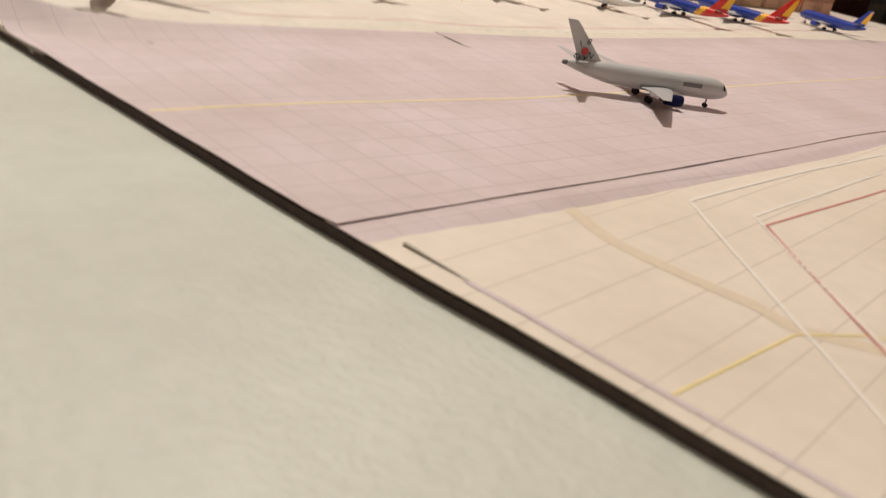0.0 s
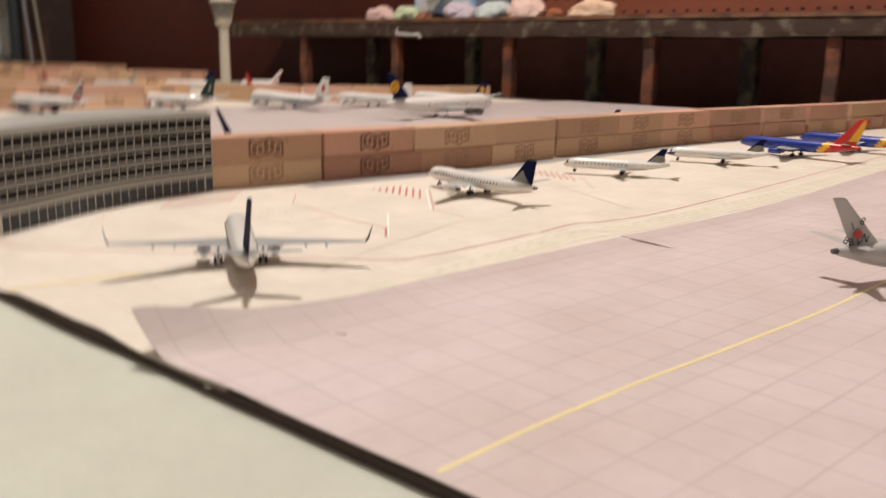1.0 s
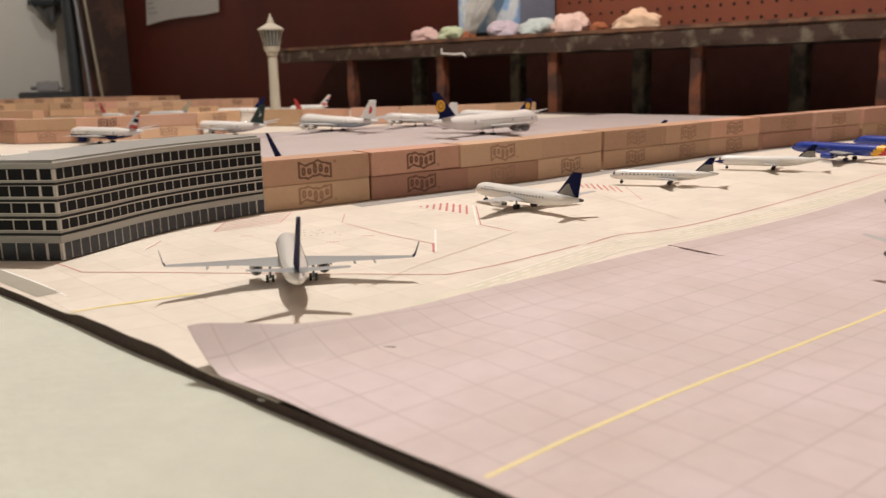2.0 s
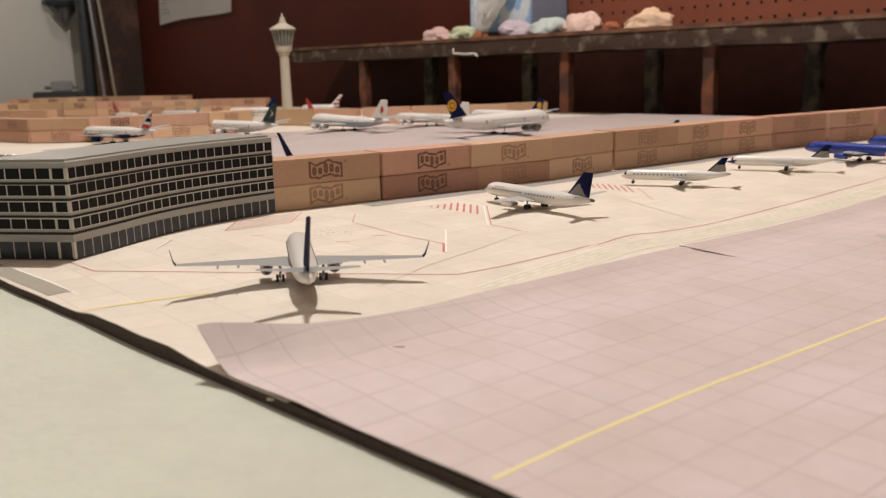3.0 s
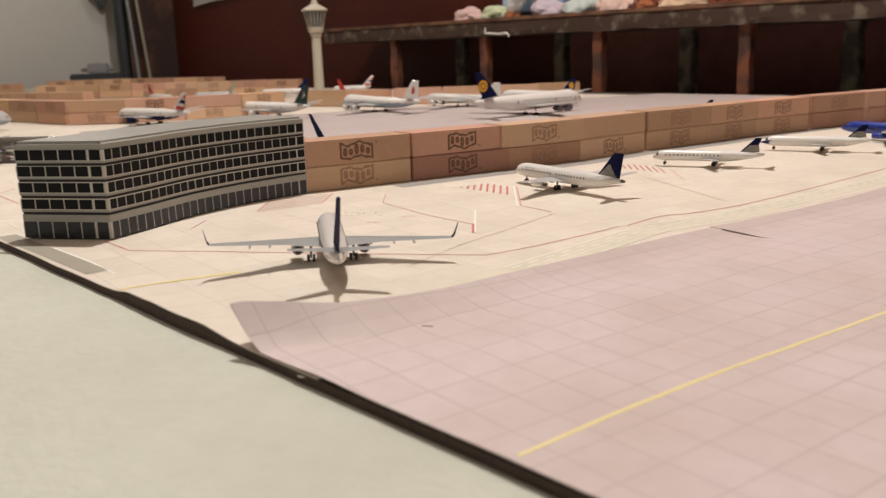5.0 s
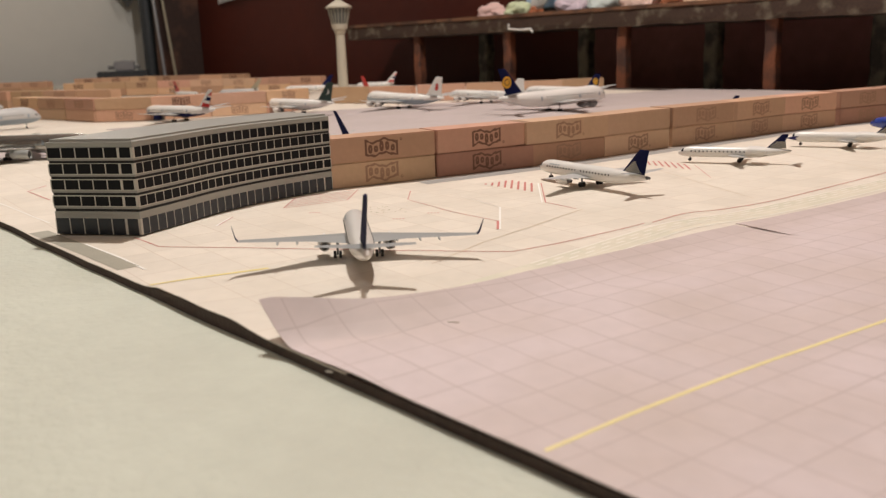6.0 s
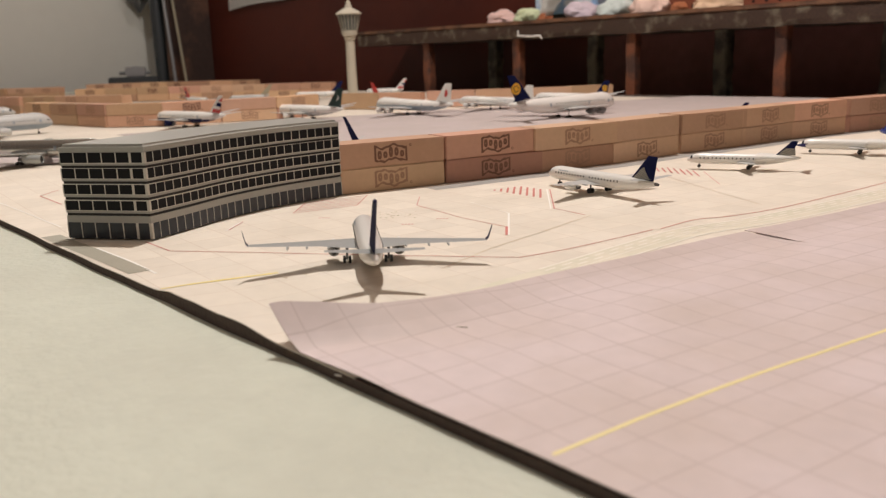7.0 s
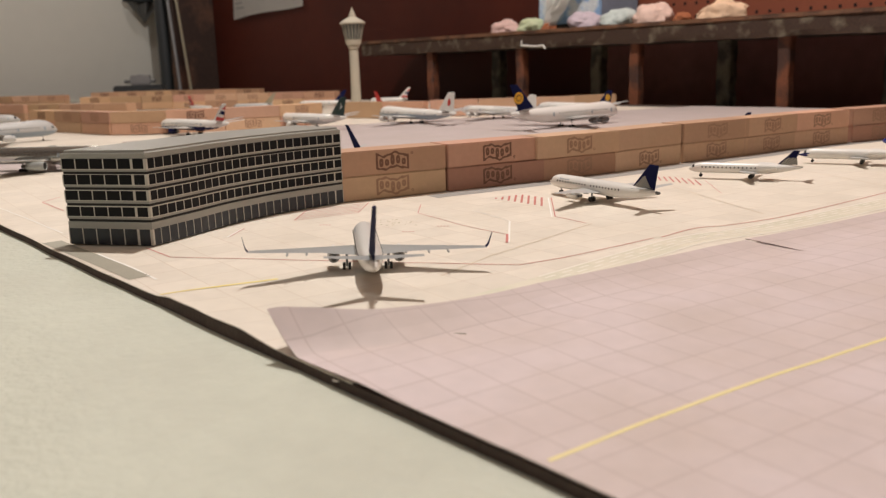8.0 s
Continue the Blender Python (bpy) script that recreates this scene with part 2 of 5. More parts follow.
# ---- mesh helpers ----
def link(name, bm, mats, parent=None, label="", smooth=False):
    me = bpy.data.meshes.new(name)
    bm.normal_update()
    bm.to_mesh(me)
    bm.free()
    for m in mats if isinstance(mats, (list, tuple)) else [mats]:
        me.materials.append(m)
    if smooth:
        for p in me.polygons:
            p.use_smooth = True
        me.set_sharp_from_angle(angle=math.radians(48))
    ob = new(name, me)
    if parent:
        ob.parent = parent
    if label:
        ob["label"] = label
    return ob


def part(name, bm, mats, parent, label="", smooth=False):
    return link(name, bm, mats, parent, label, smooth)


def share(name, me, parent, m):
    ob = new(name, me)
    ob.parent = parent
    ob.matrix_basis = m
    return ob


def thing(name, label, category, m=None, group="", kind=""):
    ob = new(name)
    ob.empty_display_size = 0.01
    if m is not None:
        ob.matrix_basis = m
    return tagged(ob, label, category, group, kind)


def add_box(bm, x0, x1, y0, y1, z0, z1, bevel=0.0, m=None):
    got = bmesh.ops.create_cube(bm, size=1)["verts"]
    mat = Matrix.Translation(((x0 + x1) / 2, (y0 + y1) / 2, (z0 + z1) / 2)) @ Matrix.Diagonal((x1 - x0, y1 - y0, z1 - z0, 1))
    bmesh.ops.transform(bm, matrix=mat, verts=got)
    if bevel:
        edges = list({e for v in got for e in v.link_edges})
        out = bmesh.ops.bevel(bm, geom=edges, offset=bevel, segments=2, affect="EDGES")
        got = list({v for f in out["faces"] for v in f.verts} | {v for v in got if v.is_valid})
    if m is not None:
        bmesh.ops.transform(bm, matrix=m, verts=got)
    return got


def box(x0, x1, y0, y1, z0, z1, bevel=0.0, m=None):
    bm = bmesh.new()
    add_box(bm, x0, x1, y0, y1, z0, z1, bevel, m)
    return bm


def loft(rings, bm=None, caps=True, closed=True):
    """A skin over rings of points, all of one length."""
    bm = bm or bmesh.new()
    rows = [[bm.verts.new(p) for p in r] for r in rings]
    n = len(rows[0])
    for a, b in zip(rows, rows[1:]):
        for i in range(n if closed else n - 1):
            j = (i + 1) % n
            bm.faces.new((a[i], a[j], b[j], b[i]))
    if caps:
        bm.faces.new(list(reversed(rows[0])))
        bm.faces.new(rows[-1])
    bmesh.ops.recalc_face_normals(bm, faces=bm.faces)
    return bm


def lathe(profile, n=20, at=(0, 0, 0), axis="z", bm=None):
    """A turned body: rows of (radius, height)."""
    rings = []
    for r, h in profile:
        ring = []
        for i in range(n):
            a = 2 * math.pi * i / n
            c, s = r * math.cos(a), r * math.sin(a)
            p = {"z": (c, s, h), "x": (h, c, s), "y": (c, h, s)}[axis]
            ring.append((p[0] + at[0], p[1] + at[1], p[2] + at[2]))
        rings.append(ring)
    return loft(rings, bm)


def strip(points, width, z, bm=None):
    """A printed line: a flat ribbon along points of the plan."""
    bm = bm or bmesh.new()
    pts = [Vector(points[0])]
    for q in points[1:]:
        a, q = pts[-1].copy(), Vector(q)
        n = max(1, int((q - a).length / 0.003))
        pts += [a.lerp(q, k / n) for k in range(1, n + 1)]
    left, right = [], []
    for i, p in enumerate(pts):
        d = (pts[min(i + 1, len(pts) - 1)] - pts[max(i - 1, 0)]).normalized()
        nrm = Vector((-d.y, d.x)) * width / 2
        left.append(bm.verts.new((p.x + nrm.x, p.y + nrm.y, z(p.x + nrm.x, p.y + nrm.y))))
        right.append(bm.verts.new((p.x - nrm.x, p.y - nrm.y, z(p.x - nrm.x, p.y - nrm.y))))
    for i in range(len(pts) - 1):
        bm.faces.new((right[i], right[i + 1], left[i + 1], left[i]))
    return bm


def smooth_line(points, steps=8):
    """A soft curve through points of the plan."""
    p = [Vector(q) for q in points]
    p = [2 * p[0] - p[1]] + p + [2 * p[-1] - p[-2]]
    out = []
    for i in range(1, len(p) - 2):
        for k in range(steps):
            t = k / steps
            a, b, c, d = p[i - 1], p[i], p[i + 1], p[i + 2]
            out.append(0.5 * ((2 * b) + (c - a) * t + (2 * a - 5 * b + 4 * c - d) * t * t + (3 * b - a - 3 * c + d) * t ** 3))
    out.append(p[-2])
    return out


def along(line, gap):
    """Points at even steps of a line, with their directions."""
    seg = [(b - a).length for a, b in zip(line, line[1:])]
    total, out, want, run = sum(seg), [], 0.0, 0.0
    for (a, b), s in zip(zip(line, line[1:]), seg):
        while want <= run + s + 1e-9:
            out.append((a.lerp(b, (want - run) / s), (b - a).normalized()))
            want += gap
        run += s
    return out


# ---- the room ----
def slab(name, x0, x1, y0, y1, z0, z1, mat, label, category):
    return tagged(link(name, box(x0, x1, y0, y1, z0, z1), mat), label, category, kind="structure")


slab("floor", -3.1, 2.6, -2.6, 1.35, -0.95, -0.85, CONCRETE, "bare grey concrete basement floor", "floor")
slab("ceiling", -3.1, 2.6, -2.6, 1.35, 1.70, 1.80, UNSEEN_BROWN, "unseen ceiling over the table, made dark to cut bounced light", "ceiling")
slab("wall_west", -3.1, -3.0, -2.6, 1.25, -0.85, 1.70, PLASTER, "pale grey plaster wall beyond the table", "wall")
slab("wall_north", -3.1, 2.6, 1.25, 1.35, -0.85, 1.70, PLASTER, "plaster wall behind the red pegboard", "wall")
slab("wall_east", 2.5, 2.6, -2.6, 1.25, -0.85, 1.70, UNSEEN_BROWN, "unseen plain wall closing the room, made dark to cut bounced light", "wall")
slab("wall_south", -3.0, 2.5, -2.6, -2.5, -0.85, 1.70, UNSEEN_BROWN, "unseen plain wall closing the room, made dark to cut bounced light", "wall")

# ---- pegboard wall, shelf and posts ----
PEG_Y = 1.14
peg = thing("pegboard", "red-brown hardboard pegboard panel with rows of black holes", "pegboard", kind="structure")
part("plain_panel", box(-2.62, -0.7755, PEG_Y, PEG_Y + 0.006, -0.85, 1.2), HARDBOARD, peg, "dark red-brown plain hardboard")
part("pegged_panel", box(-0.7745, 0.9, PEG_Y, PEG_Y + 0.006, 0.1255, 1.2), PEGBOARD, peg)
part("lower_panel", box(-0.7745, 0.9, PEG_Y, PEG_Y + 0.006, -0.85, 0.1245), LOWER_BOARD, peg, "plain hardboard below the shelf, colour lightened against its shade")
part("side_panel", box(-2.62, -2.58, 0.98, PEG_Y - 0.003, -0.85, 1.2), SIDE_WOOD, peg, "dark red-brown side board")
bm = bmesh.new()
for i in range(56):
    for j in range(8):
        x, z = -0.66 + i * 0.0254, 0.158 + j * 0.0254
        ring = [bm.verts.new((x + 0.0031 * math.cos(a), PEG_Y - 0.0008, z + 0.0031 * math.sin(a))) for a in (k * math.pi / 4 for k in range(8))]
        bm.faces.new(ring)
tagged(part("peg_holes", bm, HOLE, peg), kind="stuff")

shelf = thing("shelf", "rough weathered wooden shelf plank on short posts along the pegboard", "shelf")
rings = []
for k in range(221):
    x = -1.40 + 2.30 * k / 220
    j = lambda q, w: w * noise.noise((x * 14, q * 3.7, 0)) + 0.5 * w * noise.noise((x * 45, q * 5.1, 2))
    rings.append([(x, 0.9455 + j(1, 0.002), 0.1085 + j(2, 0.0028)), (x, 0.9445 + j(3, 0.002), 0.116 + j(4, 0.001)), (x, 0.9445 + j(5, 0.002), 0.134), (x, 0.9455 + j(6, 0.001), 0.1415 + j(7, 0.001)), (x, PEG_Y - 0.004, 0.142), (x, PEG_Y - 0.004, 0.108)])
part("plank", loft(rings), PLANK_WOOD, shelf)
bm = box(-1.40, 0.9, 0.9418, 0.9475, 0.1355, 0.1432, 0.0016)
part("worn_edge", bm, RAW_EDGE, shelf, "bare worn upper edge of the plank")
rnd = random.Random(5)


def post(x, y, mat, w, parent):
    rings = []
    for k in range(9):
        z = -0.06 + (0.108 + 0.06) * k / 8
        ww = w * (1 + rnd.uniform(-0.05, 0.05))
        dx = rnd.uniform(-0.0015, 0.0015)
        rings.append([(x + dx + sx * ww / 2 * 0.98, y + sy * ww / 2, z) for sx, sy in ((-1, -0.8), (-0.8, -1), (0.8, -1), (1, -0.8), (1, 0.8), (0.8, 1), (-0.8, 1), (-1, 0.8))])
    part("post", loft(rings), mat, parent, "red-brown post" if mat is POST_RED else "grey weathered post", smooth=False)


for k in range(6):
    post(-1.147 + 0.289 * k, 0.966, POST_RED, 0.021, shelf)
    post(-1.012 + 0.289 * k, 1.05, POST_GREY, 0.027, shelf)

tagged(link("under_shelf_board", box(-1.95, 0.9, 0.94, 1.13, -0.10, -0.06), OLD_WOOD), "dark wooden sill board carrying the shelf posts", "board", kind="structure")

# ---- the table and the board ----
bm = box(-2.75, 1.6, -1.2, 0.938, -0.045, -0.0036, 0.002)
table = thing("table", "large table with a cream painted top", "table")
part("tabletop", bm, TABLE, table)
for x in (-2.6, 1.45):
    for y in (-1.1, 0.88):
        part("leg", box(x - 0.04, x + 0.04, y - 0.04, y + 0.04, -0.85, -0.045, 0.003), OLD_WOOD, table)

bm = bmesh.new()
n = 160


def ease(a, b, x):
    u = min(1.0, max(0.0, (x - a) / (b - a)))
    return u * u * (3 - 2 * u)


def rim_y(x):
    """The cut front edge of board and paper, which wanders a little."""
    return -0.2388 - 0.0015 * ease(-0.09, 0.03, x) + 0.0026 * ease(0.40, 0.47, x) + 0.0006 * noise.noise((x * 29, 0, 0)) + 0.0004 * noise.noise((x * 9, 4, 0))


def rim_lift(x):
    """How far the front edge bows up off the table between the yellow line and the lavender corner."""
    return 0.0016 * ease(0.108, 0.124, x) * (1 - ease(0.172, 0.198, x)) + 0.0003 * noise.noise((x * 60, 7, 0)) * ease(0.10, 0.12, x) * (1 - ease(0.17, 0.198, x))


n = 900
edge = [(-2.4 + 3.9 * i / n, rim_y(-2.4 + 3.9 * i / n) + 0.0003) for i in range(n + 1)]
rows = [[bm.verts.new((x, y, -0.0036)) for x, y in edge], [bm.verts.new((x, y, rim_lift(x) - 0.0007)) for x, y in edge], [bm.verts.new((x, y + 0.012, -0.0007)) for x, y in edge]]
for a, b in zip(rows, rows[1:]):
    for i in range(n):
        bm.faces.new((a[i], a[i + 1], b[i + 1], b[i]))
back = [bm.verts.new((1.5, 0.93, -0.0007)), bm.verts.new((-2.4, 0.93, -0.0007))]
foot = [bm.verts.new((1.5, 0.93, -0.0036)), bm.verts.new((-2.4, 0.93, -0.0036))]
bm.faces.new(rows[2] + back)
for q in ((back[1], back[0], foot[0], foot[1]), (rows[0][n], foot[0], back[0], rows[2][n], rows[1][n]), (foot[1], rows[0][0], rows[1][0], rows[2][0], back[1])):
    bm.faces.new(q)
bmesh.ops.recalc_face_normals(bm, faces=bm.faces)
tagged(link("baseboard_panel", bm, DARK_EDGE), "dark thin board under the printed airport sheets", "board")


def in_x(line, y):
    """The x at which a line of the plan crosses y."""
    for a, b in zip(line, line[1:]):
        if a[1] <= y <= b[1]:
            return a[0] + (b[0] - a[0]) * (y - a[1]) / (b[1] - a[1])
    return line[0][0] if y < line[0][1] else line[-1][0]


def sheet(name, left, right, y0, y1, ny, nx, height, mat, label, thick=0.00035, bands=()):
    """A sheet of paper between two lines of the plan, with its own waves, as thick as card."""
    bm = bmesh.new()
    tops, bots = [], []
    for j in range(ny + 1):
        y = y0 + (y1 - y0) * j / ny
        a, b = in_x(left, y), in_x(right, y)
        rt, rb = [], []
        for i in range(nx + 1):
            u = i / nx
            x = a + (b - a) * u
            z = height(x, y, x - a, b - x)
            yy = rim_y(x) if j == 0 and y0 < -0.2 else y
            rt.append(bm.verts.new((x, yy, z)))
            rb.append(bm.verts.new((x, yy, z - thick)))
        tops.append(rt)
        bots.append(rb)
    for j in range(ny):
        for i in range(nx):
            f = bm.faces.new((tops[j][i], tops[j][i + 1], tops[j + 1][i + 1], tops[j + 1][i]))
            a = f.calc_center_median().x - in_x(left, f.calc_center_median().y)
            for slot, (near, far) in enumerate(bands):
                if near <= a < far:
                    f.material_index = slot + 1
            bm.faces.new((bots[j][i], bots[j + 1][i], bots[j + 1][i + 1], bots[j][i + 1]))
    for i in range(nx):
        bm.faces.new((bots[0][i], bots[0][i + 1], tops[0][i + 1], tops[0][i]))
        bm.faces.new((bots[ny][i + 1], bots[ny][i], tops[ny][i], tops[ny][i + 1]))
    for j in range(ny):
        bm.faces.new((bots[j + 1][0], bots[j][0], tops[j][0], tops[j + 1][0]))
        bm.faces.new((bots[j][nx], bots[j + 1][nx], tops[j + 1][nx], tops[j][nx]))
    return tagged(link(name, bm, mat, smooth=True), label, "paper sheet")


def ripple(x, y, s=0.0004):
    return s * (noise.noise((x * 16, y * 16, 1.0)) + 0.5 * noise.noise((x * 45, y * 45, 5.0)))


TAXI_L = [(0.1930, -0.2415), (0.1940, -0.233), (0.2045, -0.2095), (0.209, -0.180), (0.2095, -0.1425), (0.213, -0.098), (0.217, -0.046), (0.2205, -0.022), (0.229, 0.03), (0.236, 0.086), (0.240, 0.165), (0.245, 0.35), (0.27, 0.62), (0.30, 0.94)]
TAXI_R = [(0.391, -0.24), (0.397, -0.175), (0.406, -0.084), (0.417, 0.08), (0.44, 0.30), (0.48, 0.93)]
MARGIN_R = [(0.404, -0.24), (0.411, -0.168), (0.417, -0.106), (0.429, 0.042), (0.452, 0.30), (0.492, 0.93)]


def taxi_height(x, y, a, b):
    """The lavender sheet: its long edge curls up, most of all at the corner by the rim."""
    d = max(y + 0.236, 0)
    top = 0.0010 + 0.0070 * math.exp(-max(d - 0.011, 0) / 0.062) + 0.0030 * math.exp(-d / 0.012)
    run = 0.024 - 0.008 * math.exp(-max(y + 0.225, 0) / 0.05)
    curl = top * max(0.0, 1 - a / run) ** 1.35
    swell = 0.0016 * math.exp(-((a - 0.044) / 0.013) ** 2) * (0.6 + 0.8 * noise.noise((x * 9, y * 7, 3.0)))
    hem = 0.0005 * max(0.0, 1 - b / 0.012) ** 1.5 * (1 + 0.4 * noise.noise((y * 22, 3.0, 1.0)))
    return 0.0006 + curl + swell + hem + ripple(x, y, 0.0004)


def far_taxi_height(x, y, a, b):
    lip = 0.0007 * math.exp(-(y + 0.0215) / 0.012) * math.exp(-((a - 0.010) / 0.014) ** 4)
    return taxi_height(x, y, a, b) + lip


apron_base = lambda x, y: ripple(x, y, 0.0003) + rim_lift(x) * max(0.0, 1 - (y + 0.24) / 0.02)
# two darker bands at the left edge; the last paints the seam's shade
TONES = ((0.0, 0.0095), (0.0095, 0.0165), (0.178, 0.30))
cream_h = lambda x, y, a, b: apron_base(x, y)
sheet("apron_sheet", [(-0.42, -0.24), (-0.33, 0.92)], [(0.235, -0.24), (0.30, 0.92)], -0.2405, 0.90, 340, 220, cream_h, CREAM, "cream printed airport apron sheet lying on the board")
sheet("taxiway_sheet", TAXI_L, TAXI_R, -0.2398, -0.0215, 80, 160, taxi_height, [LAVENDER, DARK_MAUVE, MID_MAUVE, MID_MAUVE], "lavender printed taxiway sheet with a curled corner", bands=TONES)
sheet("taxiway_sheet", TAXI_L, TAXI_R, -0.0215, 0.92, 80, 110, far_taxi_height, [LAVENDER, DARK_MAUVE, MID_MAUVE, MID_MAUVE], "lavender printed taxiway sheet with a lifted seam", bands=TONES)
sheet("margin_strip", [(p[0] - 0.004, p[1]) for p in TAXI_R], MARGIN_R, -0.2405, 0.92, 60, 14, lambda x, y, a, b: 0.0004 + 0.0014 * math.exp(-((a - 0.011) / 0.005) ** 2) * (1 - math.exp(-max(y + 0.238, 0) / 0.03)) + ripple(x, y, 0.0002), MID_MAUVE, "narrow lavender margin of a printed sheet")
sheet("gate_sheet", [(p[0] - 0.002, p[1]) for p in MARGIN_R], [(1.2, -0.24), (1.2, 0.92)], -0.2405, 0.90, 150, 130, lambda x, y, a, b: 0.0006 + ripple(x, y, 0.0003), GATE_CREAM, "cream printed sheet with gate markings")
sheet("far_apron_sheet", [(-1.12, -0.24), (-1.12, 0.40), (-0.72, 0.80)], [(-0.41, -0.24), (-0.36, 0.30), (-0.20, 0.92)], -0.2395, 0.86, 60, 40, lambda x, y, a, b: 0.0005 + ripple(x, y, 0.0005), CREAM, "cream printed apron sheet of the farther tarmac")
sheet("middle_taxiway_sheet", [(-0.62, -0.24), (-0.60, 0.30), (-0.56, 0.50), (-0.44, 0.76), (-0.40, 0.90)], [(-0.13, -0.24), (-0.05, 0.2), (0.03, 0.6), (0.06, 0.92)], 0.02, 0.90, 60, 30, lambda x, y, a, b: 0.0010 + ripple(x, y, 0.0008), LILAC_GREY, "lavender printed taxiway sheet behind the block wall")
sheet("side_taxiway_sheet", [(-0.52, -0.24), (-0.46, -0.095), (-0.45, -0.07)], [(-0.385, -0.24), (-0.36, -0.13), (-0.35, -0.07)], -0.239, -0.07, 12, 10, lambda x, y, a, b: 0.0012 + ripple(x, y, 0.0005), LILAC_GREY, "lavender printed taxiway strip beside the silver airliner")
sheet("outer_apron_sheet", [(-2.3, -0.24), (-2.3, 0.9)], [(-1.11, -0.24), (-0.71, 0.92)], -0.239, 0.90, 40, 40, lambda x, y, a, b: 0.0002 + ripple(x, y, 0.0005), CREAM, "cream printed sheet at the far end of the table")

OLIVE = material("olive_smudge", (0.36, 0.33, 0.16), rough=0.7)

# printed marks, lying on their sheets
marks = thing("apron_markings", "red, white and yellow lines printed on the cream apron", "printed markings")
apron_z = lambda x, y: apron_base(x, y) + 0.00013
gate_z = lambda x, y: 0.0006 + ripple(x, y, 0.0003) + 0.0002
band_z = lambda x, y: apron_base(x, y) + 0.00007
stain_z = lambda x, y: 0.0006 + ripple(x, y, 0.0003) + 0.00008


def mark(name, points, width, mat, parent=marks, z=apron_z):
    part(name, strip(points, width, z), mat, parent)


BAND = [(0.206, -0.205), (0.2035, -0.160), (0.2025, -0.125), (0.2005, -0.085), (0.1985, -0.040), (0.2015, -0.018), (0.2085, 0.005), (0.2145, 0.042), (0.2195, 0.09), (0.226, 0.18), (0.234, 0.40), (0.25, 0.6)]
mark("taxi_band", smooth_line(BAND), 0.0165, GREEN_PRINT, z=band_z)
for off, wide in ((-0.0080, 0.0011), (0.0020, 0.0006), (0.0074, 0.0010)):
    mark("white_line", smooth_line([(x + off, y) for x, y in BAND[2:-1]]), wide, FADED_WHITE)
for row, off in enumerate((-0.0048, -0.0012)):
    for k in range(30):
        y = -0.125 + 0.0105 * k + 0.005 * row
        mark("white_dash", [(in_x(BAND, y) + off, y), (in_x(BAND, y + 0.006) + off, y + 0.006)], 0.0010, FADED_WHITE)
RED_EDGE = [(0.022, -0.208), (0.050, -0.2085), (0.106, -0.168), (0.176, -0.116), (0.1805, -0.094), (0.183, -0.059), (0.184, -0.037)]
mark("red_line", RED_EDGE, 0.0006, RED_PRINT)
mark("red_line", smooth_line([(0.1855, -0.033), (0.1855, -0.005), (0.194, 0.015), (0.202, 0.055), (0.207, 0.156), (0.215, 0.40), (0.225, 0.6)]), 0.0007, RED_PRINT)
mark("red_line", [(0.026, -0.044), (0.047, -0.0635), (0.089, -0.072), (0.128, -0.075)], 0.00045, RED_PRINT)
mark("white_line", [(0.063, -0.038), (0.103, -0.048)], 0.0005, WHITE_PRINT)
mark("joint_line", [(0.166, -0.150), (0.155, -0.112), (0.149, -0.073), (0.140, -0.027)], 0.0005, TAN_PRINT)
mark("white_line", [(0.103, -0.048), (0.142, -0.088)], 0.0010, WHITE_PRINT)
mark("red_line", [(0.128, -0.075), (0.1415, -0.0888)], 0.0012, RED_PRINT, z=lambda x, y: apron_z(x, y) + 0.0001)
mark("white_line", [(0.029, -0.170), (0.014, -0.154)], 0.0012, WHITE_PRINT)
mark("red_tick", [(0.0285, -0.1683), (0.0137, -0.1525)], 0.0004, RED_PRINT, z=lambda x, y: apron_z(x, y) + 0.0001)
mark("white_line", [(0.018, -0.229), (0.060, -0.2285), (0.086, -0.230)], 0.0012, WHITE_PRINT)
mark("red_line", [(0.068, 0.023), (0.113, -0.024), (0.137, -0.028)], 0.0006, RED_PRINT)
mark("white_line", [(0.0665, 0.022), (0.112, -0.0255)], 0.0008, WHITE_PRINT)
mark("red_line", [(0.099, 0.140), (0.137, 0.097)], 0.0004, RED_PRINT)
# hatched boxes: each bar runs from its far end to its near end
for k in range(8):
    full = min(1.0, 0.12 + 0.24 * k)
    x, y = 0.045 + 0.0056 * k, -0.001 - 0.0003 * k
    mark("hatch_line", [(x, y), (x - 0.021 * full, y + 0.023 * full)], 0.0013, RED_PRINT)
    x, y = 0.0705 + 0.0056 * k, 0.124 - 0.0008 * k
    mark("hatch_line", [(x, y), (x - 0.019 * min(1, 0.5 + 0.15 * k), y + 0.022 * min(1, 0.5 + 0.15 * k))], 0.0011, RED_PRINT)
for k in range(7):
    s = k / 6
    mark("hatch_line", [(0.013 - 0.023 * s, -0.122 + 0.022 * s), (0.020 - 0.024 * s, -0.085 + 0.022 * s)], 0.0006, RED_PRINT)
mark("hatch_edge", [(0.013, -0.122), (-0.010, -0.100)], 0.0005, RED_PRINT, z=lambda x, y: apron_z(x, y) + 0.0001)
mark("hatch_edge", [(0.020, -0.085), (-0.004, -0.060)], 0.0005, RED_PRINT, z=lambda x, y: apron_z(x, y) + 0.0001)
rs = random.Random(8)
for k in range(34):
    x, y = 0.060 + rs.gauss(0, 0.006), -0.092 + rs.gauss(0, 0.006)
    mark("smudge", [(x, y), (x + rs.uniform(-0.0012, 0.0012), y + 0.0008)], rs.uniform(0.0003, 0.0009), rs.choice((TAN_PRINT, OLIVE, OLIVE)))
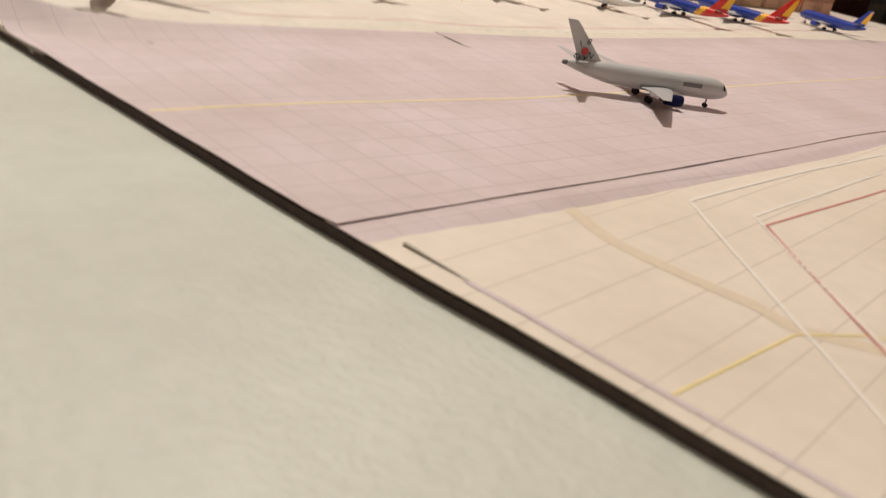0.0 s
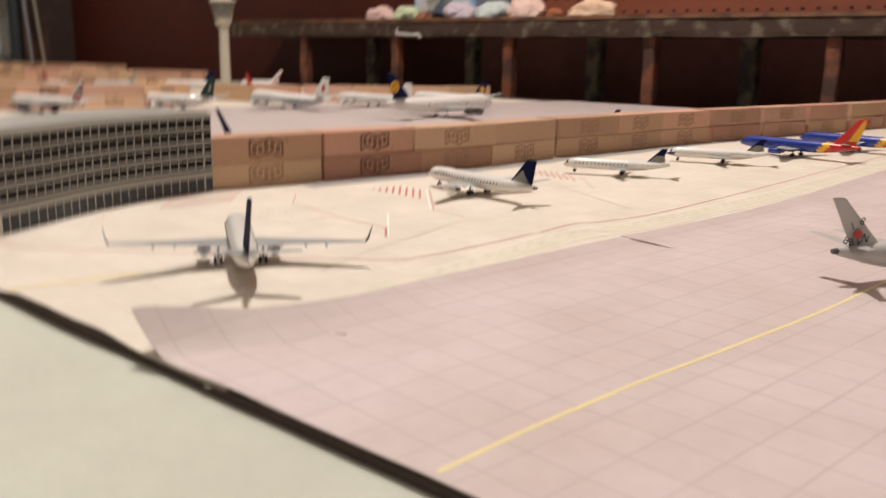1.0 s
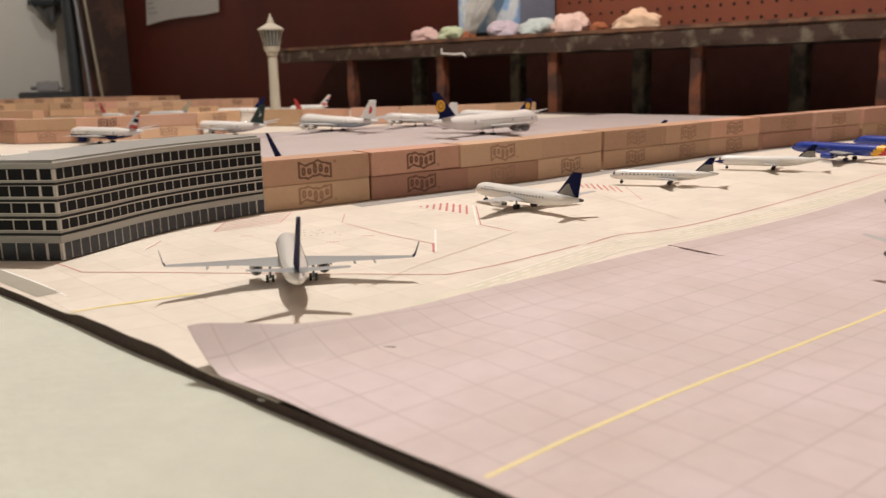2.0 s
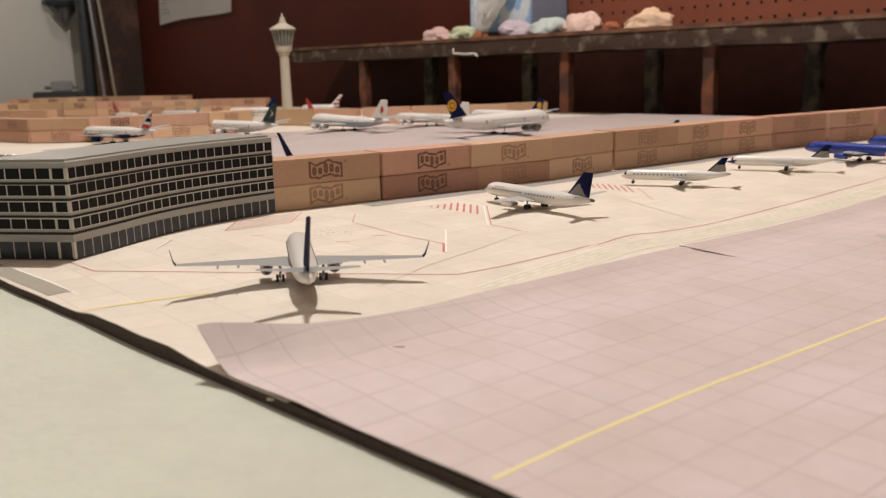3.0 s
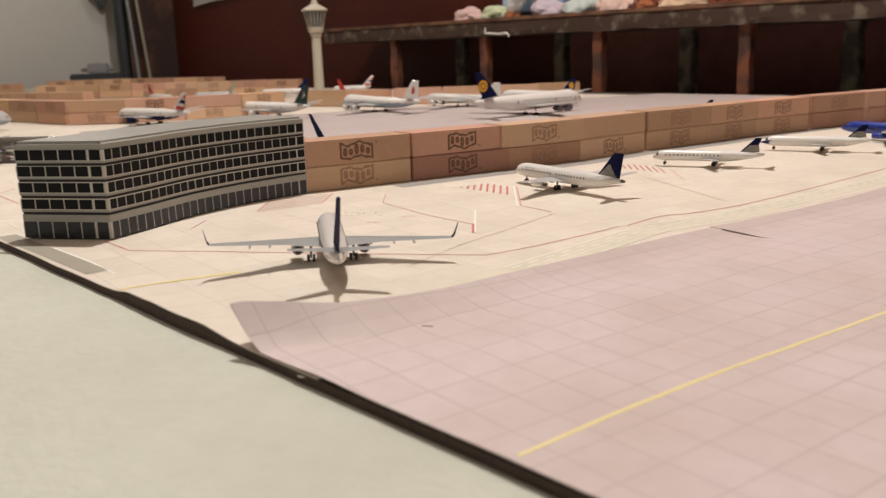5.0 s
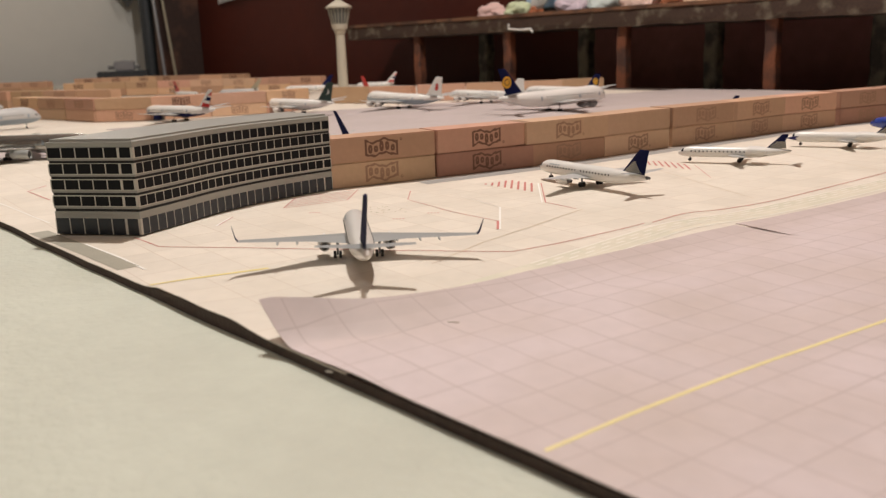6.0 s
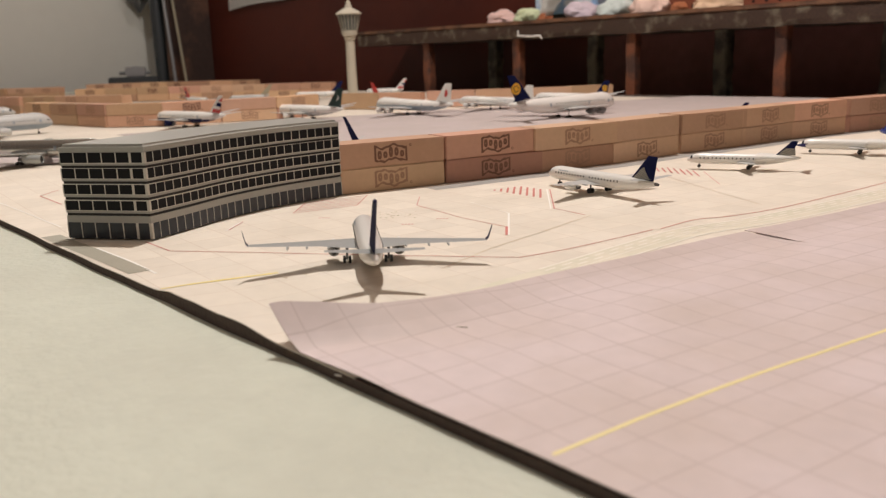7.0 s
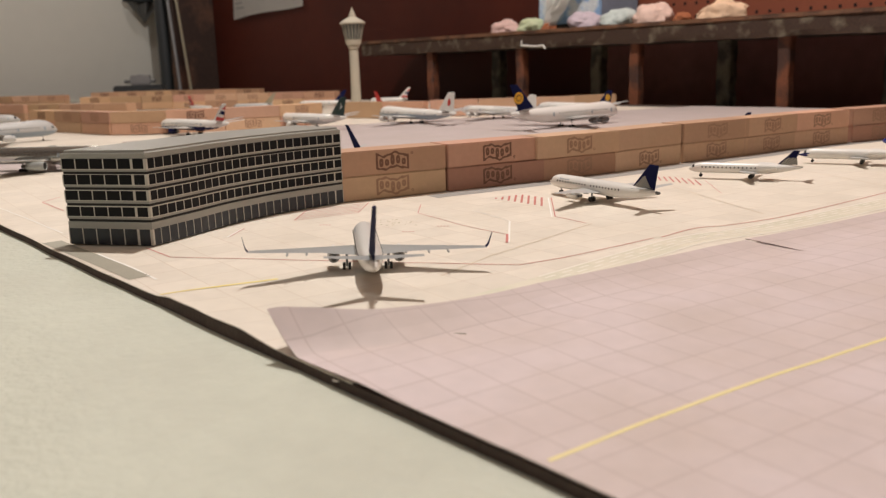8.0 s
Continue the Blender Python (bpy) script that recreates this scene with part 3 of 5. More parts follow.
for x, y in ((0.038, -0.119), (0.086, -0.102), (0.088, -0.081)):
    for k in range(4):
        mark("number_bar", [(x - 0.002 + 0.0012 * k, y - 0.0018 + 0.0011 * k), (x - 0.0022 + 0.0012 * k + 0.0008, y - 0.0012 + 0.0011 * k)], 0.0014, RED_PRINT)
mark("yellow_line", smooth_line([(0.111, -0.239), (0.1135, -0.227), (0.118, -0.211), (0.122, -0.196)]), 0.0019, YELLOW)
mark("grey_band", [(-0.03, -0.2345), (0.012, -0.234), (0.078, -0.2335)], 0.009, OLIVE_PRINT)
mark("grey_band", smooth_line([(0.008, -0.02), (0.022, 0.06), (0.036, 0.13), (0.042, 0.21), (0.054, 0.29), (0.064, 0.40), (0.11, 0.62)]), 0.014, GREY_PRINT)
mark("red_line", [(-0.128, -0.198), (-0.177, -0.196), (-0.194, -0.179)], 0.0008, RED_PRINT)
mark("white_line", [(-0.30, -0.226), (-0.16, -0.222), (-0.05, -0.223)], 0.0009, WHITE_PRINT)
for x, y in ((0.155, 0.07), (0.165, 0.20)):
    mark("joint_line", [(x - 0.06, y + 0.035), (x, y), (x + 0.035, y - 0.02)], 0.0004, TAN_PRINT)

taximarks = thing("taxiway_line", "thin yellow guide line printed along the lavender taxiway", "printed markings")
bm = bmesh.new()
line = smooth_line([(0.3015, -0.2380), (0.304, -0.205), (0.3095, -0.16), (0.317, -0.112), (0.325, -0.05), (0.334, 0.06), (0.340, 0.142), (0.347, 0.232), (0.37, 0.5)])
verts = []
for i, p in enumerate(line):
    d = (line[min(i + 1, len(line) - 1)] - line[max(i - 1, 0)]).normalized()
    nrm = Vector((-d.y, d.x)) * 0.00058
    row = []
    for q in (p + nrm, p - nrm):
        a, b = q.x - in_x(TAXI_L, q.y), in_x(TAXI_R, q.y) - q.x
        z = (taxi_height if q.y < -0.0215 else far_taxi_height)(q.x, q.y, a, b) + 0.00007
        row.append(bm.verts.new((q.x, q.y, z)))
    verts.append(row)
for a, b in zip(verts, verts[1:]):
    bm.faces.new((a[1], b[1], b[0], a[0]))
part("yellow_line", bm, PALE_YELLOW, taximarks)

STAIN_PRINT = material("pale_tan_printed_way", (0.70, 0.60, 0.44), rough=0.6, vary=0.08, scale=60)
TAN_WAY = [(0.402, -0.163), (0.415, -0.168), (0.432, -0.174), (0.455, -0.174), (0.472, -0.172), (0.484, -0.174), (0.498, -0.166), (0.53, -0.15)]
gates = thing("gate_markings", "white and red stand outlines printed on the gate sheet", "printed markings")
mark("white_line", [(0.438, 0.066), (0.430, -0.024), (0.425, -0.116), (0.514, -0.201), (0.60, -0.24)], 0.0012, FADED_WHITE, gates, gate_z)
mark("white_line", [(0.448, 0.02), (0.443, -0.105), (0.53, -0.19)], 0.0011, FADED_WHITE, gates, gate_z)
mark("red_line", [(0.468, 0.06), (0.458, -0.004), (0.449, -0.109), (0.504, -0.167), (0.57, -0.23)], 0.0008, RED_PRINT, gates, gate_z)
mark("tan_stain", smooth_line(TAN_WAY), 0.0055, STAIN_PRINT, gates, stain_z)
mark("yellow_line", [(0.480, -0.232), (0.485, -0.178), (0.496, -0.160), (0.53, -0.13)], 0.0006, YELLOW, gates, gate_z)
mark("rim_line", [(0.427, -0.2325), (0.50, -0.2315), (0.60, -0.231)], 0.0018, LAVENDER, gates, gate_z)

scrap = tagged(link("paper_scrap", box(-0.0010, 0.0010, -0.00018, 0.00018, 0, 0.0002), FADED_WHITE), "tiny white paper scrap at the board rim", "paper scrap")
scrap.matrix_basis = pose(0.2285, -0.2408, -0.0012, 55, 0, 20)
fleck = tagged(link("torn_fleck", box(-0.0019, 0.0019, -0.0002, 0.0002, 0, 0.0002, 0.00006), TAUPE), "small dark fleck on the lavender sheet", "fleck")
fleck.matrix_basis = pose(0.226, -0.194, taxi_height(0.226, -0.194, 0.226 - in_x(TAXI_L, -0.194), 0.17), 0, 0, 35)

# dark strip in place of the shaded slit between sheets by the rim
slot = thing("slit_shade", "dark strip standing in for the shaded slit beside the board edge", "paper scrap")
rings = []
for k in range(9):
    x = 0.407 + 0.021 * k / 8
    r = 0.0007 * (1 - 0.1 * k)
    rings.append([(x, -0.2322 + r * math.cos(a), 0.0011 + r * 0.8 * math.sin(a)) for a in (j * math.pi / 4 for j in range(8))])
part("roll", loft(rings), TAUPE, slot)

# ---- wooden toy blocks ----
def block_mesh(wood):
    bm = box(-0.0375, 0.0375, -0.0125, 0.0125, 0, 0.015, 0.0006)
    me = bpy.data.meshes.new("toy_block")
    bm.to_mesh(me)
    bm.free()
    me.materials.append(wood)
    return me


def stamp_mesh(ink):
    """The stamped mark as a plain waving badge: a heavy outline round five worn upright bars, and a small ring."""
    bm = bmesh.new()
    y = -0.01262

    def band(outer, inner):
        a = [bm.verts.new((u, y, w)) for u, w in outer]
        b = [bm.verts.new((u, y, w)) for u, w in inner]
        for i in range(len(a)):
            j = (i + 1) % len(a)
            bm.faces.new((a[i], a[j], b[j], b[i]))

    def wave(u):
        return 0.0010 * math.sin(u * 420 + 0.8)

    def badge(w, h, grow):
        top = [(-w + 2 * w * k / 14, 0.0077 + h + wave(-w + 2 * w * k / 14) * 1.1 + grow * math.sin(k * 1.7)) for k in range(15)]
        low = [(w - 2 * w * k / 14, 0.0077 - h + wave(w - 2 * w * k / 14) * 0.8 - grow * math.cos(k * 1.9)) for k in range(15)]
        return top + low

    band(badge(0.0112, 0.0048, 0.0004), badge(0.0098, 0.0034, 0.0004))
    for k in range(5):
        u = -0.0076 + 0.0038 * k
        c, h = 0.0077 + wave(u), 0.0021 + 0.0006 * ((k * 2 + 1) % 3)
        outer = [(u + 0.00145 * math.copysign(abs(math.cos(a)) ** 0.6, math.cos(a)), c + h * math.sin(a)) for a in (2 * math.pi * q / 12 for q in range(12))]
        band(outer, [(u + (p - u) * 0.12, c + (w - c) * 0.2) for p, w in outer])
    ring = [(0.0134 + 0.0009 * math.cos(a), 0.0118 + 0.0009 * math.sin(a)) for a in (2 * math.pi * q / 10 for q in range(10))]
    band(ring, [(0.0134 + (p - 0.0134) * 0.55, 0.0118 + (w - 0.0118) * 0.55) for p, w in ring])
    me = bpy.data.meshes.new("stamp")
    bmesh.ops.recalc_face_normals(bm, faces=bm.faces)
    bm.to_mesh(me)
    bm.free()
    me.materials.append(ink)
    return me


BLOCK_MES = [block_mesh(w) for w in (BLOCK, BLOCK_LIGHT, BLOCK_DARK, BLOCK_TAN)]
STAMPS = [stamp_mesh(INK), stamp_mesh(INK_FAINT)]
rk = random.Random(21)
BLOCK_LABEL = "small plain beech toy block with a brown stamped mark"


def toy_block(x, y, z, turn, group, flip=False, stamped=True, ink=None, wood=0, lean=0):
    ob = new("toy_block", BLOCK_MES[wood])
    ob.matrix_basis = pose(x, y, z, 0, 0, turn) @ pose(0, 0, 0, lean)
    tagged(ob, BLOCK_LABEL, "toy block", group)
    if stamped:
        s = share("stamp", STAMPS[rk.random() < 0.65 if ink is None else ink], ob, Matrix.Translation((0, 0, 0.0154)) @ Matrix.Diagonal((1, 1, -1, 1)) if flip else Matrix.Identity(4))
    return ob


def block_chain(points, group, seed):
    """Two rows of blocks, each from one point of the plan towards the next."""
    r = random.Random(seed)
    for a, b in zip(points, points[1:]):
        a, d = Vector(a), (Vector(b) - Vector(a)).normalized()
        q = a + d * 0.0378 + Vector((-d.y, d.x)) * 0.0125
        for row in range(2):
            toy_block(q.x, q.y, 0.0012 + 0.0151 * row, math.degrees(math.atan2(d.y, d.x)) + r.uniform(-0.6, 0.6), group, r.random() < 0.5, stamped=r.random() < 0.8, wood=r.choice((3, 3, 1, 0)))


def block_wall(line, group, rows=2, seed=1, z0=0.0012, edge=False):
    """Blocks end to end along a line of the plan, flat in rows or standing on their long edges."""
    r = random.Random(seed)
    for p, d in along([Vector(q) for q in line], 0.0757):
        q = p + d * 0.0378
        side = Vector((-d.y, d.x)) * (0.0075 if edge else 0.0125)
        for row in range(rows):
            j = r.uniform(-0.0006, 0.0006)
            turn = math.degrees(math.atan2(d.y, d.x)) + r.uniform(-0.6, 0.6)
            x, y = q.x + side.x + d.x * j, q.y + side.y + d.y * j
            wood = r.choice((3, 3, 3, 1, 0))
            if edge:
                toy_block(x - side.x, y - side.y, z0 + 0.0125, turn, group, stamped=False, wood=wood, lean=-90)
            else:
                toy_block(x, y, z0 + 0.0151 * row, turn, group, r.random() < 0.5, stamped=r.random() < 0.8, wood=wood)


MAIN = [(-0.0175, -0.074), (0.0, 0.0), (0.0145, 0.0675), (0.027, 0.137), (0.0325, 0.2145), (0.044, 0.282), (0.051, 0.350), (0.066, 0.43), (0.085, 0.51), (0.103, 0.59), (0.122, 0.67), (0.138, 0.75), (0.149, 0.823)]
rb = random.Random(11)
# wood (0 plain, 1 pale, 2 reddish) and stamp (0 dark, 1 faint, 2 none) of the nearest blocks, lower row first
NEAR = {0: ((1, 1), (0, 0)), 1: ((2, 0), (0, 0)), 2: ((2, 1), (1, 1)), 3: ((1, 1), (1, 2)), 4: ((0, 1), (0, 1)), 5: ((0, 1), (0, 1)), 6: ((0, 1), (0, 1)), 7: ((2, 1), (0, 1))}
for k, (a, b) in enumerate(zip(MAIN, MAIN[1:])):
    a, b = Vector(a), Vector(b)
    d = (b - a).normalized()
    side = Vector((-d.y, d.x))
    for row in range(2):
        c = a + d * (0.0377 + rb.uniform(-0.0005, 0.0005)) + side * (0.0125 + rb.uniform(-0.0006, 0.0006))
        wood, ink = NEAR.get(k, ((0, 1), (rb.choice((0, 1, 2)), rb.choice((1, 2)))))[row]
        toy_block(c.x, c.y, 0.0002 + 0.0151 * row, math.degrees(math.atan2(d.y, d.x)) + rb.uniform(-0.8, 0.8), "blocks of the long wall", flip=(k, row) != (0, 1), stamped=ink < 2, ink=min(ink, 1), wood=wood)
block_wall([(-0.968, 0.020), (-0.757, 0.0545)], "blocks of the second wall", seed=2)
block_chain([(-0.744, 0.058), (-0.692, 0.113), (-0.666, 0.184), (-0.642, 0.256), (-0.650, 0.332)], "blocks of the second wall", 13)
block_wall([(-0.740, 0.425), (-0.665, 0.455), (-0.595, 0.545), (-0.515, 0.635), (-0.455, 0.755)], "blocks of the second wall", rows=1, seed=12, edge=True)
block_wall([(-1.47, 0.01), (-1.32, 0.068), (-1.12, 0.17)], "blocks of the third wall", seed=3)
block_wall([(-1.62, 0.31), (-1.47, 0.43), (-1.39, 0.50), (-1.30, 0.57), (-1.24, 0.645), (-1.17, 0.685)], "blocks of the third wall", seed=4)
block_wall([(-2.25, 0.16), (-2.10, 0.25), (-1.95, 0.37)], "blocks of the outer wall", seed=5)
block_wall([(-2.10, 0.50), (-1.98, 0.67), (-1.70, 0.80)], "blocks of the outer wall", seed=6)

# ---- curved terminal building ----
def terminal():
    t = thing("terminal_building", "curved grey plastic model office building with dark windows", "model building", pose(0.001, 0.0011, 0) @ Matrix.Diagonal((1, 1, 1.045, 1)))
    front = smooth_line([(0.0215, -0.2055), (0.0105, -0.180), (-0.001, -0.156), (-0.008, -0.135), (-0.0128, -0.114), (-0.015, -0.094), (-0.0162, -0.0715)], 8)
    back = []
    for i, p in enumerate(front):
        d = (front[min(i + 1, len(front) - 1)] - front[max(i - 1, 0)]).normalized()
        back.append(p + Vector((-d.y, d.x)) * 0.045)
    a_corner = Vector((-0.0153, -0.2315))
    back[0] = a_corner

    def plan(off):
        out = []
        for i, p in enumerate(front):
            d = (front[min(i + 1, len(front) - 1)] - front[max(i - 1, 0)]).normalized()
            out.append(p + Vector((d.y, -d.x)) * off - (d * off if i == 0 else Vector((0, 0))))
        end = [q.copy() for q in reversed(back)]
        e = (front[0] - a_corner).normalized()
        end[-1] = a_corner + Vector((e.y, -e.x)) * off - e * off * 0.5
        return out + end

    def prism(off, z0, z1, bevel=0.0):
        bm = bmesh.new()
        pts = plan(off)
        lo = [bm.verts.new((p.x, p.y, z0)) for p in pts]
        hi = [bm.verts.new((p.x, p.y, z1)) for p in pts]
        bm.faces.new(list(reversed(lo)))
        top = bm.faces.new(hi)
        for i in range(len(pts)):
            j = (i + 1) % len(pts)
            bm.faces.new((lo[i], lo[j], hi[j], hi[i]))
        bmesh.ops.recalc_face_normals(bm, faces=bm.faces)
        if bevel:
            bmesh.ops.bevel(bm, geom=list(top.edges), offset=bevel, segments=3, affect="EDGES")
        return bm

    part("core", prism(-0.0007, 0.0004, 0.041), GREY_PLASTIC, t)
    part("roof", prism(0.0001, 0.0400, 0.0436, 0.0013), GREY_PLASTIC, t, "smooth grey flat roof with rounded edge")
    storeys = [(0.0006, 0.0080), (0.0137, 0.0180), (0.0211, 0.0254), (0.0282, 0.0327), (0.0353, 0.0398)]
    tops = [0.0118, 0.0191, 0.0264, 0.0335]
    part("floor_band", prism(0.0, 0.0080, 0.0112), GREY_PLASTIC, t)
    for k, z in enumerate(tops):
        # the groove's shadow is put into the colour: a recessed black strip
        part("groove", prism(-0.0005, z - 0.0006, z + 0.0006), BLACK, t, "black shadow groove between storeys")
        part("sill_band", prism(0.0, z + 0.0006, storeys[k + 1][0] - 0.0003), GREY_PLASTIC, t)
        part("sill_line", prism(0.0002, storeys[k + 1][0] - 0.0003, storeys[k + 1][0]), LIGHT_PLASTIC, t, "light window sill line")
        if k:
            part("head_band", prism(0.0, storeys[k][1], z - 0.0006), LIGHT_PLASTIC, t, "light window head line")
    steps = [sum((b - a).length for a, b in zip(front, front[1:])) / 25, (front[0] - a_corner).length / 6]
    runs = [along(front, steps[0] * 0.9999), along([a_corner, front[0]], steps[1] * 0.9999)]
    for k, (z0, z1) in enumerate(storeys):
        for r, run in enumerate(runs):
            w = steps[r]
            bm = box(-w / 2 + 0.0002, w / 2 - 0.0002, -0.0004, 0.0004, 0, z1 - z0)
            pane = bpy.data.meshes.new("pane")
            bm.to_mesh(pane)
            bm.free()
            pane.materials.append(BLACK_GLASS if k else BLUE_GLASS)
            wide = 0.00032 if r == 0 else 0.00048
            bm = box(-wide / 2, wide / 2, -0.0007, 0.0007, 0, z1 - z0)
            bar = bpy.data.meshes.new("mullion")
            bm.to_mesh(bar)
            bm.free()
            bar.materials.append(LIGHT_PLASTIC)
            stout = len(run) - 2
            for i, (p, d) in enumerate(run):
                turn = math.degrees(math.atan2(d.y, d.x))
                inn = Vector((-d.y, d.x)) * 0.0009
                share("mullion", bar, t, pose(p.x + inn.x * 0.7, p.y + inn.y * 0.7, z0, 0, 0, turn) @ Matrix.Diagonal((2.6 if i == stout else 1, 1, 1, 1)))
                if i < len(run) - 1:
                    q = p + d * w / 2 + inn * 0.6
                    share("pane", pane, t, pose(q.x, q.y, z0, 0, 0, turn))


terminal()


# ---- control tower ----
def tower(x, y):
    t = thing("control_tower", "ivory model airport control tower with a dark glazed cabin", "model tower", pose(x, y, 0.0008) @ Matrix.Scale(0.935, 4))
    part("shaft", lathe([(0.0125, 0), (0.0125, 0.004), (0.0096, 0.006), (0.0088, 0.06), (0.0083, 0.118)], 24), TOWER_STONE, t, smooth=False)
    part("collar", lathe([(0.0083, 0.118), (0.0105, 0.119), (0.0105, 0.124), (0.0135, 0.126), (0.0145, 0.131), (0.0150, 0.134)], 24), TOWER_STONE, t)
    part("cabin", lathe([(0.0142, 0.134), (0.0208, 0.163)], 24), TOWER_GREY, t, "dark glazed cabin")
    for k in range(18):
        a = 2 * math.pi * k / 18
        c, s = math.cos(a), math.sin(a)
        rings = [[(r * c + u * -s, r * s + u * c, z) for r, u in ((r0 - 0.0004, -0.0004), (r0 + 0.0005, -0.0004), (r0 + 0.0005, 0.0004), (r0 - 0.0004, 0.0004))] for r0, z in ((0.0142, 0.134), (0.0208, 0.163))]
        part("mullion", loft(rings), TOWER_STONE, t)
    part("roof", lathe([(0.0232, 0.162), (0.0238, 0.164), (0.020, 0.167), (0.011, 0.172), (0.0062, 0.175), (0.0062, 0.178), (0.0045, 0.180), (0.0045, 0.184), (0.0018, 0.186), (0.0012, 0.191), (0.0003, 0.192)], 24), TOWER_STONE, t)


tower(-0.822, 0.513)


# ---- model aircraft ----
S = 1.04 / 400


def airfoil(x, chord, thick):
    """A wing section: points (along, up)."""
    out = []
    for u, w in ((0, 0), (0.04, 0.32), (0.18, 0.52), (0.42, 0.5), (0.72, 0.26), (1, 0.03), (0.72, -0.2), (0.42, -0.4), (0.18, -0.42), (0.04, -0.26)):
        out.append((x - u * chord, w * thick * chord))
    return out


def wing_mesh(stations, side=1, upright=False, skew=0.0):
    """Stations: leading edge x, span y, z, chord, thickness ratio."""
    rings = []
    for x, y, z, c, th in stations:
        sec = airfoil(x, c, th)
        rings.append([(u * S, w * S, (z + y + skew * (x - u) / c) * S) if upright else (u * S, side * y * S, (z + w) * S) for u, w in sec])
    return loft(rings)


def airliner(label, at, heading, L, span, D, fin_mat, body=WHITE, belly=None, wing=PALE, engine_mat=None, engines=2, rear=False, tee=False,
             winglet=None, fin_h=None, gear_h=2.4, windows=True, deco=None, deck=0.0, tilt=0.0, detail=True, tail_stripe=None, z=0.001, gx=None, wing_f=None, fin_c=1.0, tail_cone=False, fin_t=0.08, titled=False, pitch=0.0, hang=1.25):
    """A die-cast airliner; nose along +x, its main wheels round the origin. Sizes in metres of the real one."""
    t = thing("model_airplane", label, "model airplane", pose(at[0], at[1], z, 0, 0, heading) @ pose(0, 0, 0, tilt, pitch, 0), group="model airplanes")
    R = D / 2
    gx = gx or (0.50 if not rear else 0.56)
    x_of = lambda f: (gx - f) * L
    cz = gear_h + R * 0.82
    prof = [(0, 0.03, -0.30), (0.006, 0.20, -0.29), (0.018, 0.40, -0.25), (0.035, 0.60, -0.18), (0.055, 0.76, -0.11), (0.08, 0.89, -0.05), (0.11, 0.97, -0.015), (0.14, 1, 0), (0.3, 1, 0), (0.5, 1, 0), (0.64, 1, 0), (0.72, 0.94, 0.04), (0.80, 0.80, 0.13), (0.87, 0.62, 0.24), (0.93, 0.43, 0.34), (0.975, 0.27, 0.42), (1.0, 0.13, 0.47)]
    if tail_stripe:
        fine = [q for q in prof if q[0] < 0.6]
        for a, b in zip(prof[9:], prof[10:]):
            fine += [tuple(u + (v - u) * k / 4 for u, v in zip(a, b)) for k in range(4)]
        prof = fine[:-4 * 7] + fine[-4 * 7:] + [prof[-1]]
        prof = sorted(set(prof))
    n = 24
    rings = []
    for f, r, dz in prof:
        up = deck * R * (1 if 0.03 < f < 0.28 else 0.5 if f < 0.36 else 0)
        ring = []
        for k in range(n):
            a = 2 * math.pi * k / n
            zz = math.sin(a) * r * R * (1.06 if math.sin(a) > 0 else 1.0)
            if math.sin(a) > 0.3:
                zz += up * (math.sin(a) - 0.3)
            ring.append((x_of(f) * S, math.cos(a) * r * R * S, (cz + dz * R + zz) * S))
        rings.append(ring)
    bm = loft(rings)
    if belly:
        for f in bm.faces:
            if f.calc_center_median().z < (cz - (0.28 if deck < 0.4 else -0.05) * R) * S:
                f.material_index = 1
    if tail_stripe:
        for f in bm.faces:
            c = f.calc_center_median()
            s = gx - c.x / (L * S) - 0.035 * (c.z / S - cz) / R
            if s > 0.70:
                f.material_index = 2 if s < 0.765 else 3
    mats = [body] + ([belly] if belly else []) + ([GOLD, tail_stripe] if tail_stripe else [])
    part("fuselage", bm, mats, t, smooth=True)
    half = span / 2
    wroot = x_of(wing_f or (0.335 if not rear else 0.44))
    chord0 = L * (0.20 if not rear else 0.155)
    wz = cz - 0.62 * R
    dih = 0.09 * half
    sweep = half * (0.52 if not rear else 0.42)
    for side in (1, -1):
        st = [(wroot, 0.0, wz, chord0 * 1.12, 0.12), (wroot - sweep * 0.12, half * 0.13, wz + dih * 0.1, chord0, 0.12), (wroot - sweep * 0.38, half * 0.40, wz + dih * 0.36, chord0 * 0.60, 0.11), (wroot - sweep * 0.97, half * 0.97, wz + dih * 0.97, chord0 * 0.25, 0.09), (wroot - sweep * 1.0, half, wz + dih, chord0 * 0.2, 0.08)]
        w = part("wing", wing_mesh(st, side), wing, t)
        if winglet:
            h = 2.5
            st = [(wroot - sweep * 1.0, half - 0.05, wz + dih - 0.02, chord0 * 0.21, 0.09), (wroot - sweep - 0.5, half + 0.25, wz + dih + 0.5, chord0 * 0.18, 0.09), (wroot - sweep - 1.7, half + 0.62, wz + dih + h, chord0 * 0.08, 0.09)]
            part("winglet", wing_mesh(st, side), winglet, w, "dark upturned winglet")
        if detail:
            for q in (0.33, 0.52, 0.68):
                xx, yy, zz = (wroot - sweep * q - chord0 * (0.62 - 0.32 * q)) * S, side * half * q * S, (wz + dih * q - 0.18) * S
                part("flap_fairing", lathe([(0.0001, 0.0022), (0.00045, 0.0006), (0.0005, -0.0018), (0.0001, -0.0042)], 8, (xx, yy, zz), "x"), wing, w)
        tz = cz + 0.78 * R
        tx = x_of(0.85)
        th = span * 0.19
        if tee:
            tz, tx = cz + fin_h, x_of(0.94)
        st = [(tx, 0, tz, L * 0.085, 0.1), (tx - th * 0.55, th, tz + (0 if tee else th * 0.14), L * 0.035, 0.09)]
        part("tailplane", wing_mesh(st, side), fin_mat if tee else wing, t)
